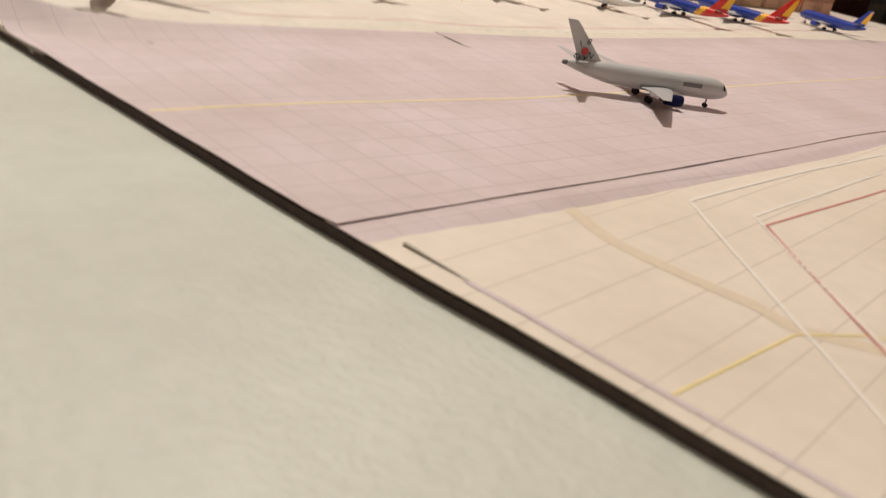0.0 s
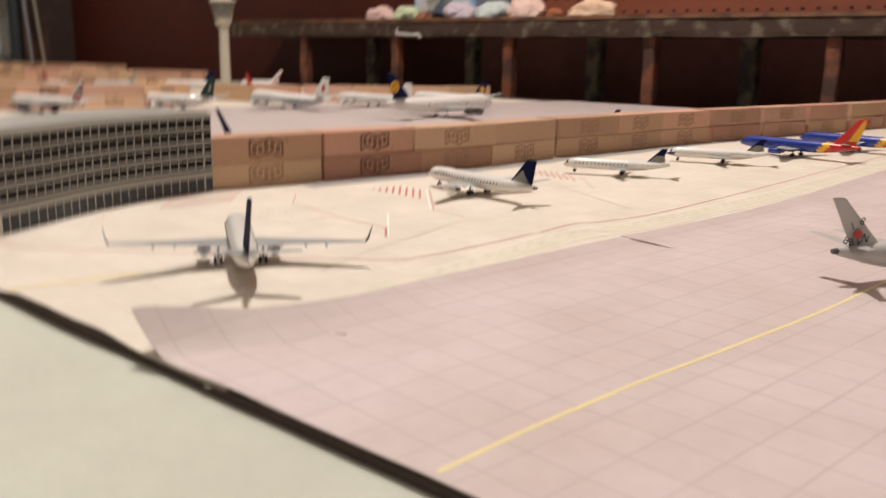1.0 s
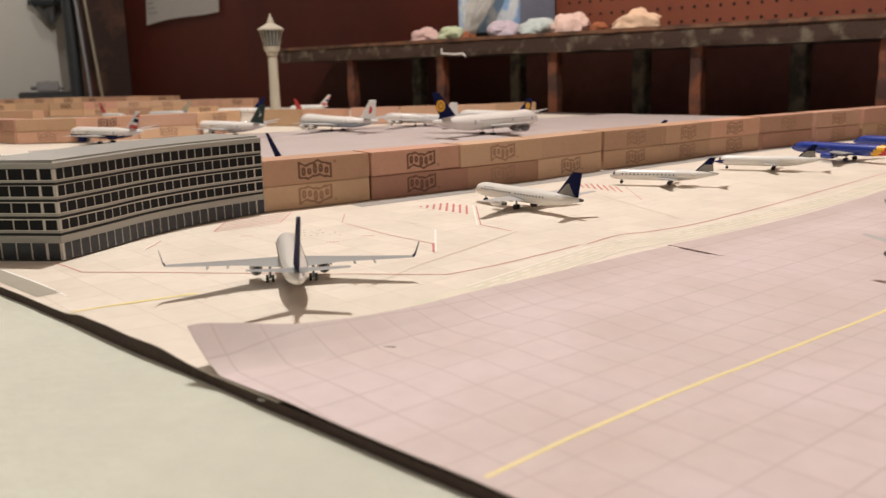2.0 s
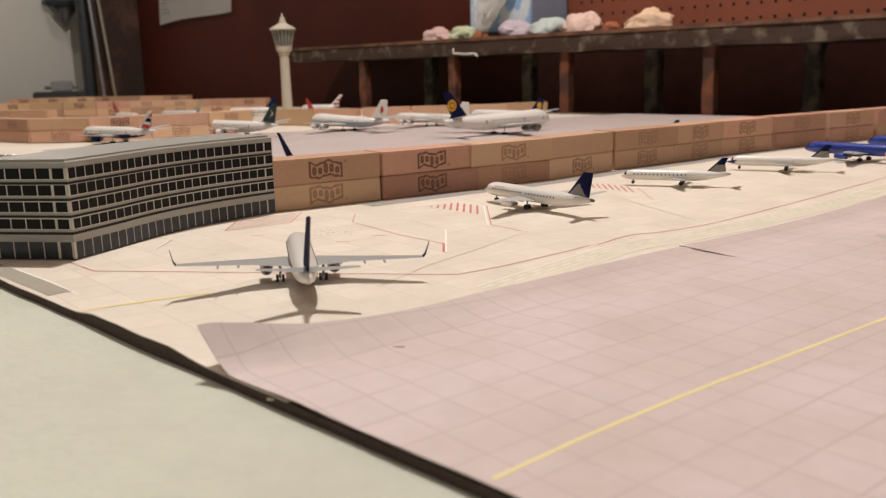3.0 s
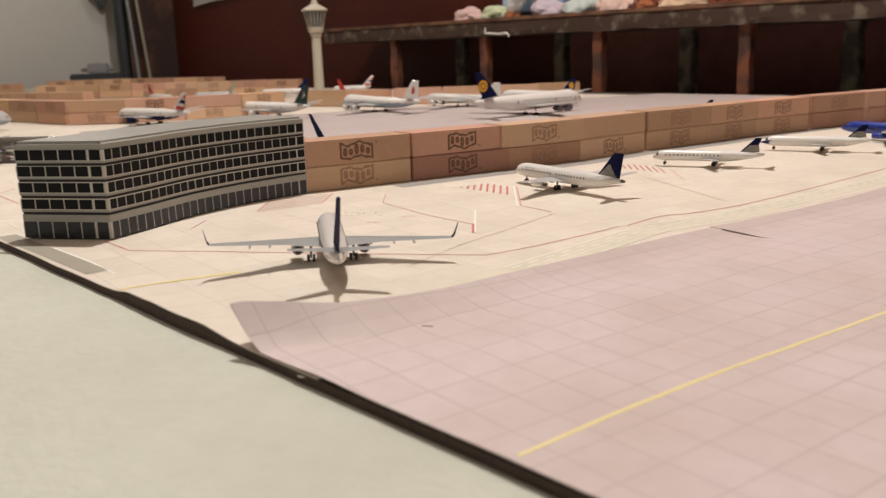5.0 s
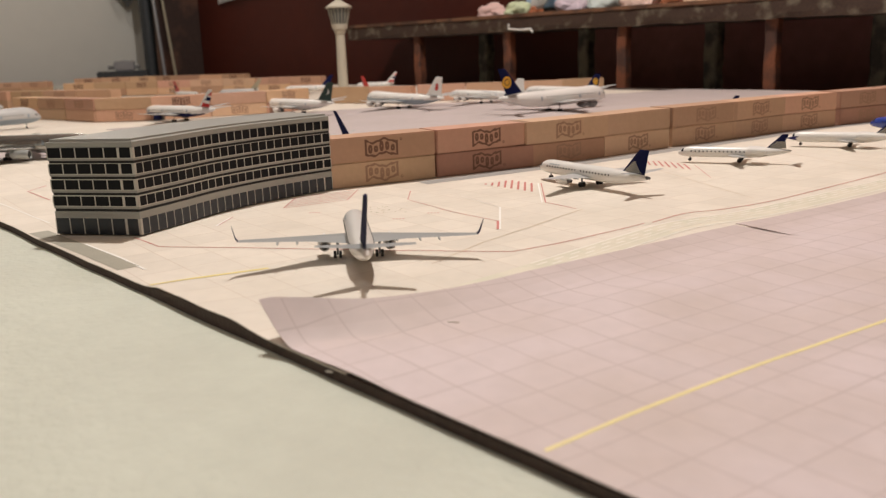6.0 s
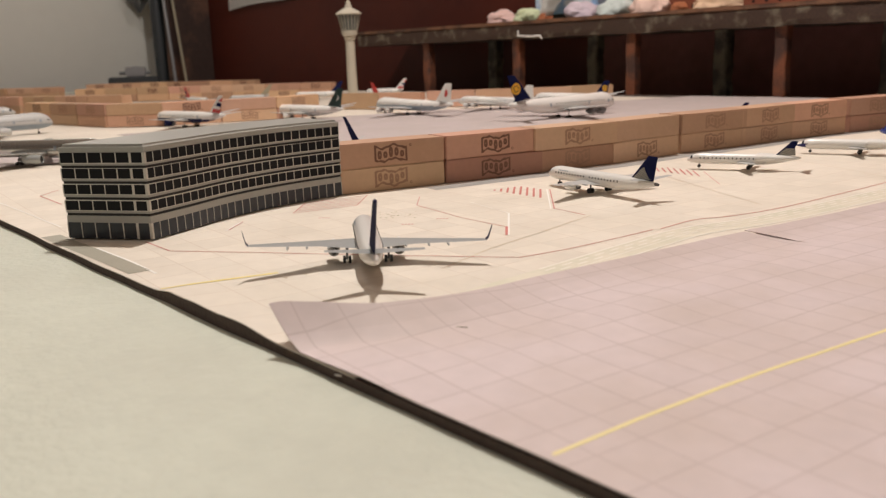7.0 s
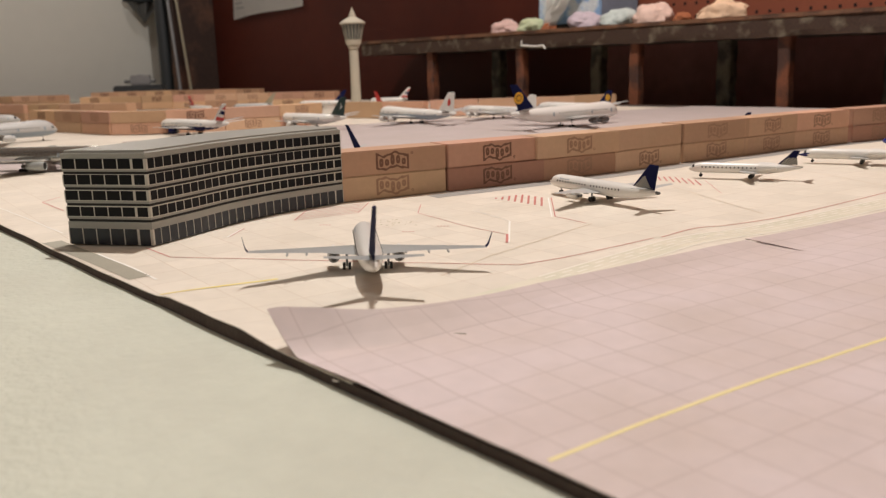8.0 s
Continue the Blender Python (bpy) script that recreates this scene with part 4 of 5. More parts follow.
        if rear:
            ex, ey, ez, er, el = x_of(0.70), side * (R + 1.05), cz + 0.45 * R, 0.85, 4.6
            e = part("engine", lathe([(0.0006 * 0, el * 0.5 * S), (er * 0.8 * S, el * 0.5 * S), (er * S, el * 0.36 * S), (er * 0.97 * S, 0), (er * 0.7 * S, -el * 0.5 * S), (0.00001, -el * 0.46 * S)], 14, (ex * S, ey * S, ez * S), "x"), engine_mat or body, t, smooth=False)
            part("pylon", box((ex - 1.2) * S, (ex + 1.2) * S, min(side * R * 0.7, ey) * S, max(side * R * 0.7, ey) * S, (ez - 0.15) * S, (ez + 0.15) * S), body, e)
        else:
            for q in ((0.29,) if engines == 2 else (0.35, 0.64)):
                er = D * (0.26 if engines == 2 else 0.2)
                el = L * (0.115 if engines == 2 else 0.075)
                ex = wroot - sweep * q + el * 0.08
                ey, ez = side * half * q, wz + dih * q - er * hang
                at_ = (ex * S, ey * S, ez * S)
                e = part("engine", lathe([(er * 0.86 * S, el * 0.46 * S), (er * 0.93 * S, el * 0.5 * S), (er * S, el * 0.40 * S), (er * 1.03 * S, el * 0.1 * S), (er * 0.9 * S, -el * 0.3 * S), (er * 0.78 * S, -el * 0.38 * S), (er * 0.52 * S, -el * 0.40 * S), (er * 0.36 * S, -el * 0.62 * S), (0.00001, -el * 0.66 * S)], 18, at_, "x"), engine_mat or body, t, smooth=False)
                part("exhaust", lathe([(er * 0.55 * S, -el * 0.385 * S), (er * 0.40 * S, -el * 0.625 * S), (0.00001, -el * 0.67 * S)], 14, at_, "x"), STEEL, e, "dark metal exhaust")
                part("intake", lathe([(er * 0.84 * S, el * 0.466 * S), (er * 0.84 * S, el * 0.463 * S)], 18, at_, "x"), BLACK, e, "black engine intake")
                part("pylon", box((ex - el * 0.55) * S, (ex + el * 0.22) * S, (ey - 0.16) * S, (ey + 0.16) * S, (ez + er * 0.8) * S, (ez + er * (hang + 0.1)) * S), body, e)
        for q, dx in ((min(0.090 * span, 3.6), -0.2),):
            gy = side * q
            g = part("main_gear", lathe([(0.22 * S, (gear_h + R * 0.3) * S), (0.16 * S, 0.55 * S)], 8, (dx * S, gy * S, 0)), STEEL, t)
            rows = (0,) if D < 5 else (-0.8, 0.8)
            for ox in rows:
                for oy in (-0.42, 0.42):
                    part("wheel", lathe([(0.34 * S, -0.21 * S), (0.58 * S, -0.19 * S), (0.58 * S, 0.19 * S), (0.34 * S, 0.21 * S)], 14, ((dx + ox) * S, (gy + oy) * S, 0.58 * S), "y"), BLACK, g)
    nx = x_of(0.115)
    g = part("nose_gear", lathe([(0.18 * S, (cz - R * 0.8) * S), (0.13 * S, 0.4 * S)], 8, (nx * S, 0, 0)), STEEL, t)
    for oy in (-0.26, 0.26):
        part("wheel", lathe([(0.2 * S, -0.13 * S), (0.42 * S, -0.12 * S), (0.42 * S, 0.12 * S), (0.2 * S, 0.13 * S)], 12, (nx * S, oy * S, 0.42 * S), "y"), BLACK, g)
    fh = fin_h or L * 0.185
    fx, fz = x_of(0.80), cz + 0.72 * R
    fin = part("fin", wing_mesh([(fx + 2.6 * fin_c, 0, fz - 0.3, L * 0.235 * fin_c, 0.05), (fx + 0.2, R * 0.35, fz, L * 0.175 * fin_c, fin_t), (fx - fh * 0.80, fh - 0.2, fz, L * 0.080 * fin_c, fin_t * 1.5), (fx - fh * 0.86, fh, fz, L * 0.068 * fin_c, 0.05)], 1, True), fin_mat, t)
    if windows and detail:
        me = bpy.data.meshes.new("cabin_window")
        ww = 0.13 if D > 2.5 else 0.10
        bm = box(-ww * S, ww * S, -0.00007, 0.00007, -1.5 * ww * S, 1.5 * ww * S)
        bm.to_mesh(me)
        bm.free()
        me.materials.append(BLACK_GLASS)
        y0 = math.sqrt(R * R - (0.22 * R / 1.06) ** 2) + 0.02
        for side in (1, -1):
            k = 0.13
            while k < 0.72:
                if abs(k - 0.44) > 0.012:
                    r = 1.0 if k < 0.64 else 1 - (k - 0.64) * 0.8
                    zz = cz + 0.22 * R + (0 if k < 0.64 else (k - 0.64) * 0.5 * R)
                    share("cabin_window", me, t, pose(x_of(k) * S, side * y0 * r * S, zz * S))
                k += 1.0 / L
    if not detail:
        for side in (1, -1):
            bm = bmesh.new()
            count = int(0.48 * L / 1.3)
            for k in range(count):
                f = 0.15 + 0.48 * k / count
                loft([[(x_of(g) * S, side * math.cos(a) * R * 1.006 * S, (cz + math.sin(a) * R * 1.066) * S) for a in (0.19, 0.30)] for g in (f, f + 0.55 / L)], bm, caps=False, closed=False)
            part("window_line", bm, STEEL, t, "dark line of cabin windows")
            for f in (0.105, 0.30, 0.66):
                rows = [[(x_of(g) * S, side * math.cos(a) * R * 1.004 * S, (cz + math.sin(a) * R * 1.064) * S) for a in (-0.12, 0.1, 0.34)] for g in (f, f + 0.9 / L)]
                part("cabin_door", loft(rows, caps=False, closed=False), SKY, t, "grey-outlined cabin door")
    bm = bmesh.new()
    f0, f1, a0, a1 = 0.036, 0.056, 0.30, 1.30
    for side in (1, -1):
        rows = []
        for f in (f0, f1):
            r = 0.615 + (f - 0.035) / 0.02 * 0.155
            dz = -0.18 + (f - 0.035) / 0.02 * 0.07
            rows.append([bm.verts.new((x_of(f) * S, side * math.cos(a) * r * R * S * 1.012, (cz + dz * R + math.sin(a) * r * R * 1.06 * 1.012) * S)) for a in (a0 + (a1 - a0) * k / 4 for k in range(5))])
        for k in range(4):
            bm.faces.new((rows[0][k], rows[0][k + 1], rows[1][k + 1], rows[1][k]))
    part("windscreen", bm, BLACK_GLASS, t, "dark cockpit windscreen")

    def badge(fx_, hz, rad, mat, name, depth=0.0, sides=20):
        for side in (1, -1):
            b = lathe([(rad, -0.00008), (rad, 0.00008)], sides, (fx_, side * (0.0009 + depth), hz), "y")
            part(name, b, mat, fin, "round tail badge")

    hx, hz = (fx - fh * 0.45 - L * 0.055) * S, (fz + fh * 0.5) * S
    if deco == "disc":
        badge(hx, hz, fh * 0.22 * S, GOLD, "badge")
        badge(hx, hz, fh * 0.13 * S, NAVY, "badge_core", 0.0001)
        badge(hx, hz, fh * 0.10 * S, GOLD, "badge_heart", 0.0002)
    elif deco == "red":
        badge(hx, hz, fh * 0.2 * S, RED, "badge")
    elif deco == "globe":
        for side in (1, -1):
            st = [(fx + 0.0, R * 0.2, fz, L * 0.155, 0.125), (fx - fh * 0.45, fh * 0.52, fz, L * 0.085, 0.14)]
            part("globe_patch", wing_mesh(st, 1, True), GLOBE, fin, "gold-grey lattice globe on the tail")
            break
    elif deco == "bird":
        for side in (1, -1):
            bm = bmesh.new()
            bm.faces.new([bm.verts.new((hx + u * fh * S, side * 0.0010, hz + w * fh * S)) for u, w in ((0.12, -0.2), (-0.10, 0.02), (-0.02, 0.22), (-0.2, -0.02))])
            part("tail_swoosh", bm, WHITE, fin)
    elif deco == "flag":
        for m, w0, w1 in ((RED, 0.06, 0.30), (NAVY, 0.46, 0.66), (RED, 0.74, 0.97)):
            q = lambda w: (fx + 0.2 - (fh * 0.80 + 0.2) * w + 0.02, w * fh, fz, (L * (0.175 - 0.1 * w) + 0.04) * fin_c, 0.095)
            part("tail_band", wing_mesh([q(w0), q(w1)], 1, True, -fh * 0.10), m, fin)
    elif deco == "sweep":
        q = lambda w, c: (fx + 0.2 - (fh * 0.80 + 0.2) * w - L * (0.175 - 0.1 * w) * (1 - c), w * fh, fz, (L * (0.175 - 0.1 * w) + 0.08) * c, 0.17)
        part("tail_stripe", wing_mesh([q(0.16, 0.5), q(0.60, 0.5), q(0.985, 0.5)], 1, True), GOLD, fin, "yellow stripe along the fin")
    if titled:
        for side in (1, -1):
            for k in range(6):
                f = 0.150 + 0.017 * k
                rows = [[(x_of(g) * S, side * math.cos(a) * R * 1.008 * S, (cz + math.sin(a) * R * 1.068) * S) for a in (0.48, 0.56, 0.64)] for g in (f, f + 0.010)]
                part("title_bar", loft(rows, caps=False, closed=False), SKY, t, "grey-blue lettering bar on the fuselage")
    if tail_cone:
        part("tail_cone", lathe([(0.17 * R * S, 0.0), (0.24 * R * S, 0.02 * L * S), (0.24 * R * S, 0.024 * L * S)], 12, ((x_of(1.0) - 0.15) * S, 0, (cz + 0.455 * R) * S), "x"), STEEL, t, "dark grey tail cone")
    return t, fin, (hx, hz, fh)


airliner("white model jet airliner with grey wings and dark blue fin", (0.1380, -0.1642), 147, 30.8, 35.4, 3.8, NAVY, belly=PALE, wing=WING_GREY, winglet=NAVY, fin_h=8.2, engine_mat=PALE, gear_h=2.0, tilt=2.0, pitch=-1.0, hang=1.55, gx=0.440, wing_f=0.245, fin_t=0.16, titled=True)
airliner("white model regional jet with a navy and gold globe tail", (0.1012, 0.028), 169, 36.2, 28.0, 3.2, NAVY, wing=PALE, fin_h=5.2, deco="globe", gear_h=1.6, tail_cone=True, titled=True)
airliner("slim white model regional jet with rear engines and a navy tail", (0.119, 0.162), 203, 27.6, 19.0, 2.65, NAVY, fin_c=0.72, rear=True, tee=True, fin_h=3.8, gear_h=1.3, deco="globe")
airliner("slim white model regional jet with rear engines and a dark tail", (0.141, 0.277), 200, 28.5, 19.5, 2.9, NAVY, fin_c=0.72, rear=True, tee=True, fin_h=3.8, gear_h=1.3, deco="globe", windows=False)
airliner("bright blue model airliner with a red and yellow tail", (0.166, 0.366), 172, 39.0, 31.0, 3.6, RED, body=BLUE, belly=BLUE, fin_h=8.0, deco="sweep", gear_h=2.0, tail_stripe=RED)
airliner("bright blue model airliner with a red and yellow tail", (0.189, 0.447), 172, 39.0, 31.0, 3.6, RED, body=BLUE, belly=BLUE, fin_h=8.0, deco="sweep", gear_h=2.0, tail_stripe=RED)
airliner("bright blue model airliner with a yellow tail tip", (0.225, 0.60), 158, 33.6, 34.0, 3.9, BLUE, body=BLUE, belly=BLUE, fin_h=6.5, deco="sweep", gear_h=2.0)
star, star_fin, (hx, hz, fh) = airliner("silver-grey model airliner with a red dot and letters on its tail", (0.3395, 0.000), 54, 33.8, 33.0, 4.0, SOFT_GREY, body=SOFT_GREY, belly=PALE, fin_h=7.0, fin_c=0.78, tail_cone=True, engine_mat=NAVY, gear_h=2.0, windows=False)
for side in (1, -1):
    part("badge", lathe([(0.0018, -0.00008), (0.0018, 0.00008)], 18, (hx + 0.0042, side * 0.0011, hz - 0.0042), "y"), RED, star_fin, "red round tail badge")
    for ch, u, w, turn in (("I", 0.0014, -0.0012, 25), ("8", 0.0052, 0.0004, -25), ("N", 0.0072, -0.0058, -20), ("B", 0.0014, -0.0070, 15), ("Y", 0.0046, -0.0078, -20)):
        cu = bpy.data.curves.new("letter", "FONT")
        cu.body, cu.size, cu.align_x, cu.align_y, cu.extrude = ch, 0.0040, "CENTER", "CENTER", 0.00005
        tmp = bpy.data.objects.new("letter", cu)
        me = bpy.data.meshes.new_from_object(tmp)
        me.materials.append(BLACK)
        bpy.data.objects.remove(tmp)
        share("letter", me, star_fin, pose(hx + u, side * 0.0013, hz + w, 90, 0, 0 if side < 0 else 180) @ pose(0, 0, 0, 0, 0, turn))["label"] = "black letter on the tail"
    part("title_bar", box(0.0165, 0.0265, side * 0.00512 - 0.00005, side * 0.00512 + 0.00005, 0.0098, 0.0118), STEEL, star, "dark lettering bar on the fuselage")

airliner("large white model jumbo jet with red tail badge, blue-grey belly", (-0.526, 0.404), 176, 71, 62, 5.7, WHITE, belly=SKY, wing=PALE, engines=4, fin_h=9.6, deco="red", gear_h=2.6, deck=0.41, detail=False)
airliner("huge white double-deck model airliner with navy tail and yellow disc", (-0.29, 0.45), 86, 70, 72, 7.2, NAVY, fin_c=0.82, wing=PALE, engines=4, engine_mat=STEEL, fin_h=12.0, deco="disc", gear_h=3.2, deck=0.3, detail=False)
airliner("long white model airliner with plain white tail", (-0.485, 0.525), 176, 66, 60, 4.9, WHITE, wing=PALE, engines=4, fin_h=7.4, gear_h=2.4, detail=False)
airliner("long white model airliner with navy tail and yellow disc", (-0.405, 0.600), 174, 62, 58, 5.4, NAVY, wing=PALE, engines=4, fin_c=0.8, fin_h=7.8, deco="disc", gear_h=2.8, detail=False)
airliner("white model airliner with a red, white and blue tail", (-0.637, 0.125), 192, 54, 54, 5.2, WHITE, belly=NAVY, wing=PALE, fin_c=0.72, fin_h=8.6, deco="flag", gear_h=2.8, detail=False, engine_mat=NAVY)
airliner("white model airliner with a dark green tail", (-0.590, 0.272), 186, 57, 54, 5.2, GREEN, belly=PALE, wing=PALE, fin_h=9.4, deco="bird", gear_h=2.8, detail=False)
airliner("large pale grey double-deck model airliner with dark tail", (-0.733, -0.094), 96, 64, 66, 7.0, NAVY, deck=0.3, engines=4, body=PALE, belly=SKY, wing=PALE, fin_h=10, gear_h=2.8, detail=False)
airliner("pale grey model airliner with dark tail", (-1.125, -0.032), 72, 60, 56, 5.6, NAVY, body=PALE, belly=PALE, wing=PALE, fin_h=10, gear_h=2.8, detail=False)
airliner("polished silver model airliner with grey engines", (-0.378, -0.147), 46, 60, 56, 5.4, NAVY, body=POLISHED, belly=POLISHED, wing=POLISHED, fin_h=10, gear_h=2.8, engine_mat=SILVER, detail=False)
airliner("white model airliner with a dark blue tail behind the block wall", (-0.137, 0.049), 0, 33, 34, 3.8, NAVY, fin_c=0.68, fin_h=7.6, gear_h=2.0, detail=False)
airliner("small white model airliner with a dark blue tail", (-1.075, 0.605), 232, 36, 34, 4.2, NAVY, fin_h=8, gear_h=2.2, detail=False)
airliner("small white model airliner with a red and white tail", (-1.035, 0.745), 228, 31, 34, 4.0, WHITE, fin_h=8, gear_h=2.2, deco="flag", detail=False)
airliner("small white model airliner with a bright red tail", (-0.845, 0.61), 0, 40, 34, 3.8, RED, fin_h=8, gear_h=2.2, detail=False)
airliner("pale green and white model airliner with a grey tail", (-1.125, 0.478), 238, 30, 34, 4.0, TAUPE, body=PALE, fin_h=8, gear_h=2.2, detail=False)
airliner("white model airliner with a dark red tail", (-1.16, 0.385), 0, 38, 38, 4.0, RED, fin_h=8, gear_h=2.2, detail=False, deco="flag")
airliner("small white model airliner with a navy tail", (-0.045, 0.375), 180, 33, 34, 3.8, NAVY, fin_c=0.7, fin_h=5.9, gear_h=2.0, detail=False)

airliner("small white model airliner with a purple-blue tail", (-1.285, 0.010), 254, 33, 34, 3.8, NAVY, fin_c=0.7, fin_h=8, gear_h=2.2, detail=False)
airliner("small pale grey model airliner at the far end", (-2.02, 0.37), 200, 33, 38, 4.0, PALE, body=PALE, fin_h=8, gear_h=2.2, detail=False)


# ---- things on the shelf ----
def rock(x, y, w, h, d, mat, label, seed):
    bm = bmesh.new()
    bmesh.ops.create_icosphere(bm, subdivisions=4, radius=1)
    for v in bm.verts:
        c = v.co.copy()
        k = 1 + 0.34 * noise.noise(c * 1.4 + Vector((seed * 7.1, 0, 0))) + 0.16 * noise.noise(c * 3.5 + Vector((0, seed * 3.3, 0))) + 0.07 * noise.noise(c * 9)
        v.co = Vector((c.x * k * w / 2, c.y * k * d / 2, max(-0.25, c.z * k) * h * 0.78))
    low = min(v.co.z for v in bm.verts)
    ob = link("mineral_lump", bm, mat, smooth=True)
    ob.matrix_basis = pose(x, y, 0.1425 - low)
    tagged(ob, label, "rock", "coloured lumps on the shelf")


def chalk(name, c):
    return material(name, c, rough=0.85, vary=0.12, scale=40, bump=0.6, bump_scale=120)


PINK, LIME, LILAC, MINT, ROSE, RUST, PEACH = (chalk(*q) for q in (("pink_stone", (0.70, 0.48, 0.44)), ("lime_stone", (0.58, 0.64, 0.42)), ("lilac_stone", (0.57, 0.48, 0.54)), ("mint_stone", (0.54, 0.60, 0.58)), ("rose_stone", (0.78, 0.56, 0.48)), ("rust_stone", (0.36, 0.12, 0.05)), ("peach_stone", (0.78, 0.54, 0.37))))
rock(-0.922, 0.985, 0.075, 0.026, 0.05, PINK, "pale pink rough mineral lump on the shelf", 1)
rock(-0.850, 0.985, 0.066, 0.028, 0.05, LIME, "pale green rough mineral lump on the shelf", 2)
rock(-0.708, 0.985, 0.072, 0.030, 0.05, LILAC, "pale lilac rough mineral lump on the shelf", 3)
rock(-0.622, 0.985, 0.070, 0.032, 0.05, MINT, "pale mint rough mineral lump on the shelf", 4)
rock(-0.548, 0.985, 0.078, 0.038, 0.05, ROSE, "pale rose rough mineral lump on the shelf", 5)
rock(-0.486, 0.985, 0.034, 0.016, 0.03, RUST, "small rust-red mineral lump on the shelf", 6)
rock(-0.408, 0.985, 0.088, 0.033, 0.05, PEACH, "peach-orange rough mineral lump on the shelf", 7)
rock(-0.795, 0.978, 0.03, 0.014, 0.03, RUST, "small dark pink mineral lump on the shelf", 8)

CARTON = material("blue_floral_carton", (0.27, 0.44, 0.68), rough=0.6, vary=0.2, scale=25, second=(0.66, 0.70, 0.72), amount=0.95, edge=(0.45, 0.56))
GREY_CARTON = material("grey_carton_side", (0.24, 0.28, 0.36), rough=0.6, vary=0.2, scale=40)
carton = thing("tissue_box", "blue and white floral tissue box on the shelf", "tissue box", pose(-0.775, 1.075, 0.1425, 0, 0, -4))
bm = box(-0.088, 0.088, -0.055, 0.055, 0.012, 0.115, 0.002)
for f in bm.faces:
    if f.normal.x > 0.7:
        f.material_index = 1
part("carton", bm, [CARTON, GREY_CARTON], carton)
part("base", box(-0.086, 0.086, -0.053, 0.053, 0, 0.012), BLACK, carton, "dark stand under the box")
bm = bmesh.new()
rows = []
for i in range(25):
    u = i / 24
    row = []
    for j in range(21):
        w = j / 20 - 0.5
        fold = 0.010 * math.sin(w * 19 + u * 4) + 0.008 * noise.noise((w * 7, u * 5, 2))
        row.append(bm.verts.new((0.030 - 0.050 * u + w * (0.085 - 0.045 * u) + 0.006 * noise.noise((w * 3, u * 6, 5)), -0.066 - 0.030 * u + fold * (0.5 + 0.5 * u), 0.116 - 0.112 * u + 0.012 * math.sin(w * 11) * u * (1 - u))))
    rows.append(row)
for a, b in zip(rows, rows[1:]):
    for j in range(20):
        bm.faces.new((a[j], a[j + 1], b[j + 1], b[j]))
bmesh.ops.solidify(bm, geom=list(bm.faces), thickness=0.0006)
part("tissue", bm, SHEET_WHITE, carton, "crumpled white tissue hanging over the front", smooth=True)


def rod(name, pts, r, mat, parent=None, sides=8):
    """A bent rod or wire through points in space."""
    P = [Vector(p) for p in pts]
    rings = []
    for i, p in enumerate(P):
        d = (P[min(i + 1, len(P) - 1)] - P[max(i - 1, 0)]).normalized()
        a = d.cross(Vector((0.31, 0.2, 0.93))).normalized()
        b = d.cross(a)
        rings.append([p + (a * math.cos(k * 2 * math.pi / sides) + b * math.sin(k * 2 * math.pi / sides)) * r for k in range(sides)])
    return link(name, loft(rings), mat, parent, smooth=True)


hook = rod("wire_hook", [(-0.835, 0.9405, 0.124), (-0.835, 0.9395, 0.114), (-0.80, 0.939, 0.111), (-0.775, 0.939, 0.112), (-0.768, 0.939, 0.105)], 0.0018, SHEET_WHITE)
tagged(hook, "bent white wire hook on the shelf front", "hook")

# ---- paper on the wall, corner clutter ----
bm = bmesh.new()
rows = []
for i in range(13):
    row = []
    for j in range(9):
        u, w = i / 12, j / 8
        x = -2.414 + 0.456 * u
        z0 = 0.255 + 0.021 * u + 0.004 * math.sin(u * 5)
        row.append(bm.verts.new((x + 0.03 * w, 1.132 - 0.004 * abs(math.sin(u * 3.2 + 0.5)) * (1 - w), z0 + (0.55 - z0) * w)))
    rows.append(row)
for a, b in zip(rows, rows[1:]):
    for j in range(8):
        bm.faces.new((a[j], b[j], b[j + 1], a[j + 1]))
bmesh.ops.solidify(bm, geom=list(bm.faces), thickness=0.0008)
note = thing("wall_paper_sheet", "curled white printed sheet pinned to the pegboard", "paper")
part("sheet", bm, SHEET_WHITE, note, smooth=True)
for k in range(7):
    part("print_bar", box(-2.39, -2.33 - 0.01 * (k % 3), 1.1265, 1.1272, 0.29 + 0.016 * k, 0.295 + 0.016 * k), PALE, note)

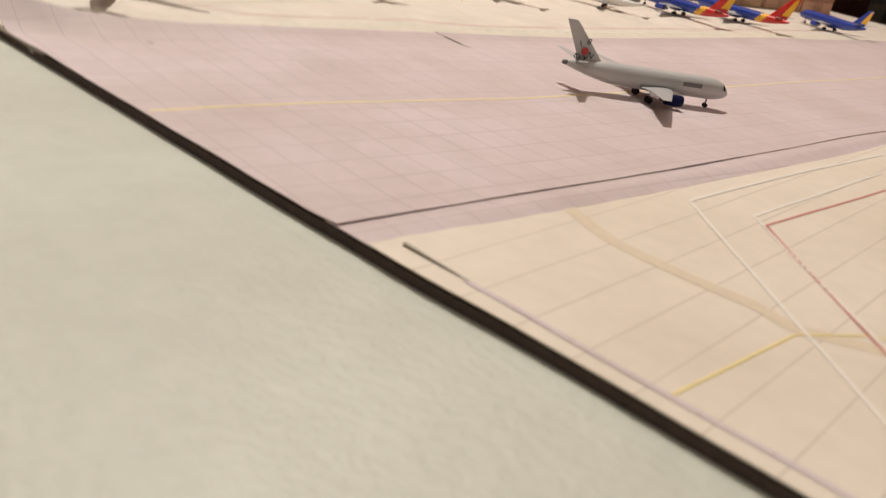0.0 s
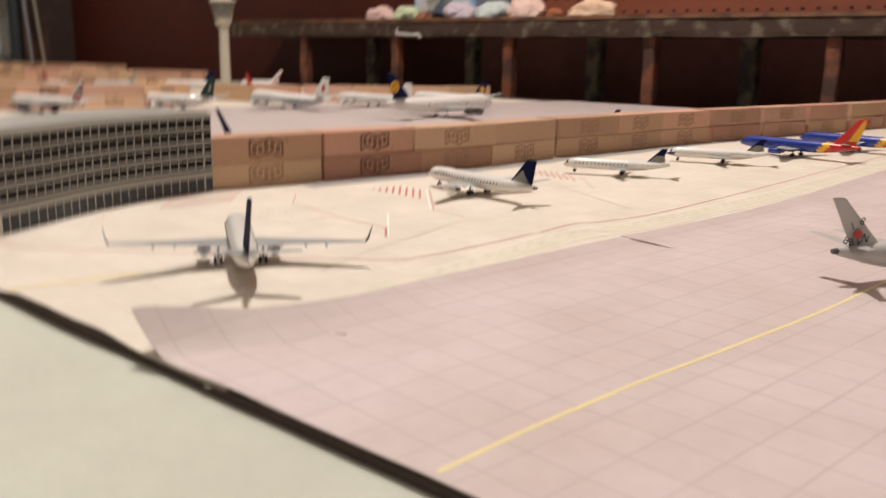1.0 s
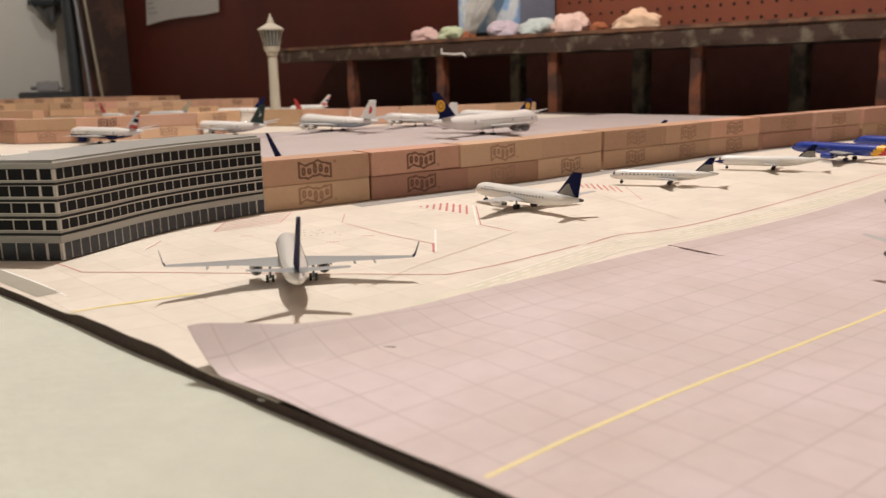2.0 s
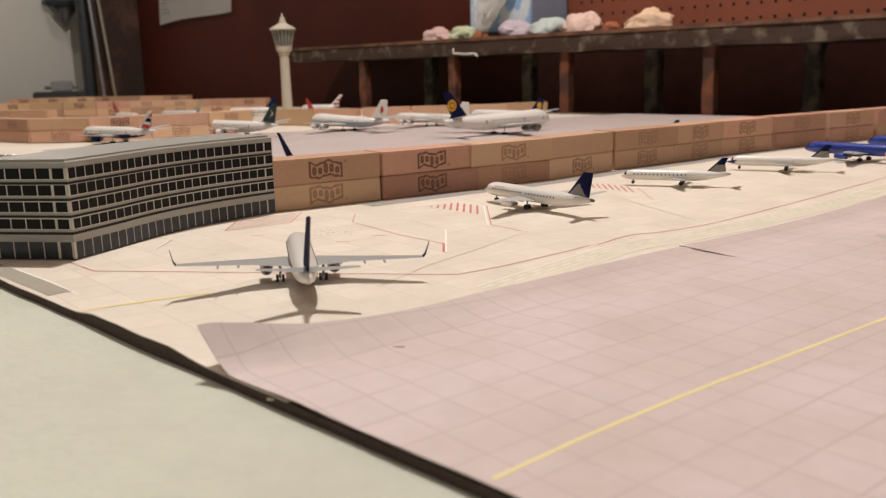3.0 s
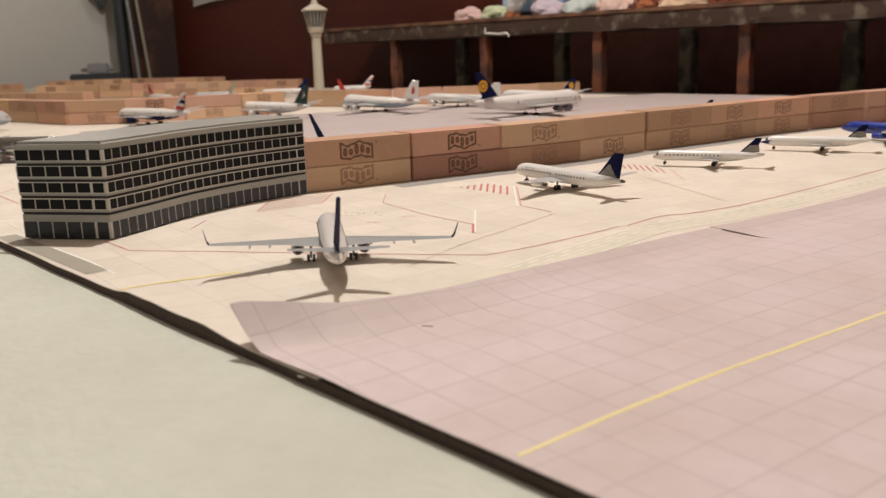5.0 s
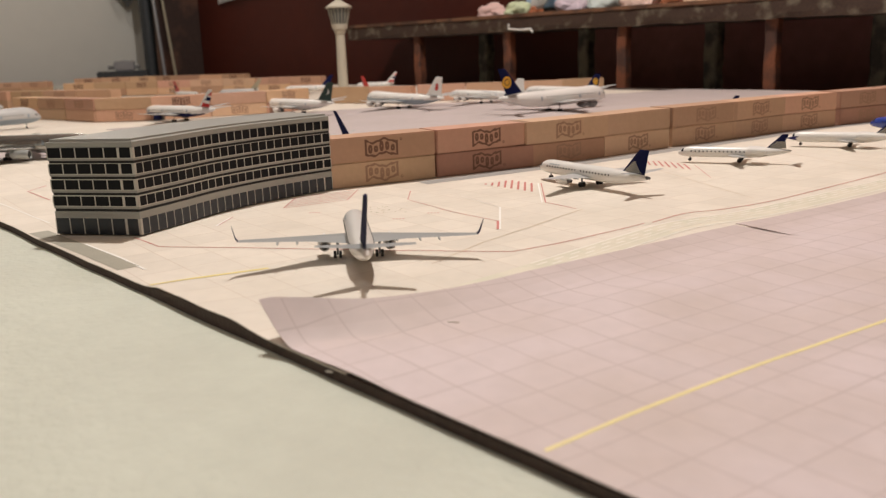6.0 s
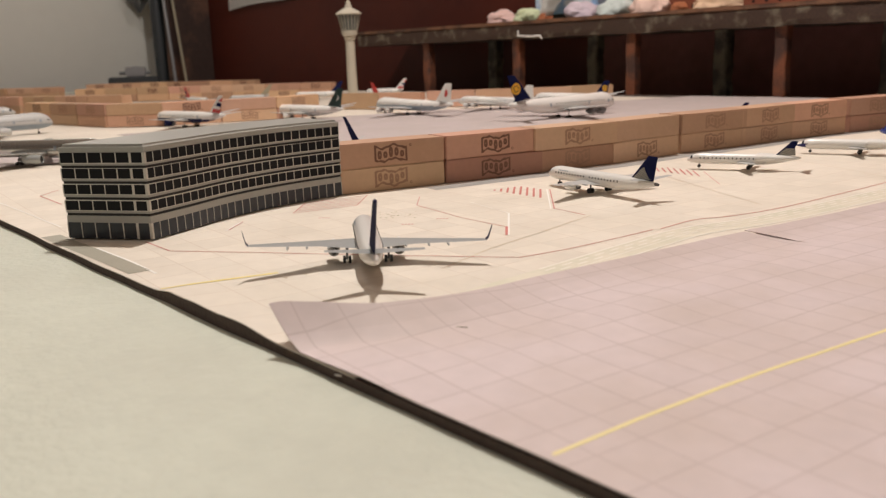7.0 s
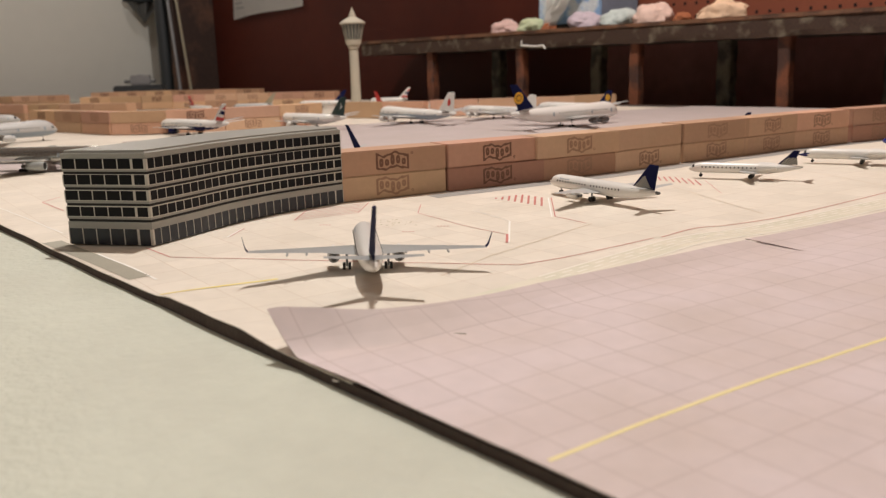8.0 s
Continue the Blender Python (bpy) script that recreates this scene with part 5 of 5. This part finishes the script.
for x, y, r, mat, lab in ((-2.72, 1.00, 0.024, PIPE_GREY, "dark grey painted steel pipe by the wall"), (-2.66, 1.04, 0.015, PIPE_GREY, "dark grey painted steel pipe by the wall")):
    ob = link("pipe", lathe([(r, -0.85), (r, 1.69)], 20), mat, smooth=False)
    ob.matrix_basis = pose(x, y, 0)
    tagged(ob, lab, "pipe")
tagged(rod("conduit", [(-2.542, 0.97, -0.05), (-2.556, 0.97, 0.09), (-2.577, 0.97, 0.24), (-2.622, 0.965, 0.6)], 0.005, PIPE_LIGHT), "pale leaning metal rod in the corner", "rod")
tagged(rod("conduit", [(-2.448, 0.97, -0.05), (-2.476, 0.97, 0.10), (-2.518, 0.97, 0.32), (-2.565, 0.965, 0.6)], 0.0045, TAUPE), "thin brown leaning stick in the corner", "rod")
film = bmesh.new()
rows = []
for i in range(17):
    a = i / 16
    row = []
    for j in range(9):
        w = j / 8
        row.append(film.verts.new((-2.955 + 0.012 * math.sin(a * 14), 1.030 + (a - 0.5) * 0.135 * min(1, w * 1.1), 0.276 + 0.09 * w + 0.006 * math.sin(a * 9) * w + (0.25 * max(0, w - 0.9)))))
    rows.append(row)
for a, b in zip(rows, rows[1:]):
    for j in range(8):
        film.faces.new((a[j], b[j], b[j + 1], a[j + 1]))
bmesh.ops.solidify(film, geom=list(film.faces), thickness=0.001)
tagged(link("hanging_rag", film, PLASTIC_FILM, smooth=True), "grey pointed cloth corner hanging by the wall pipes", "rag")
tagged(link("wall_bracket", box(-2.97, -2.93, 0.955, 1.12, 0.352, 0.372, 0.003), PIPE_GREY), "dark grey steel bracket above the hanging cloth", "bracket")

tool = thing("bench_tool", "dark grey metal bench tool with a clamp at the table end", "tool", pose(-2.485, 0.80, -0.005, 0, 0, 62))
part("bed", box(-0.085, 0.075, -0.03, 0.03, 0, 0.047, 0.004), PIPE_GREY, tool)
part("clamp", box(-0.03, 0.035, -0.02, 0.02, 0.047, 0.080, 0.004), PIPE_LIGHT, tool, "pale metal clamp")
part("knob", lathe([(0.008, 0.072), (0.01, 0.076), (0.008, 0.082)], 12), PIPE_LIGHT, tool)
part("screw", lathe([(0.006, -0.05), (0.006, 0.05)], 10, (0.0, 0.0, 0.06), "x"), STEEL, tool)
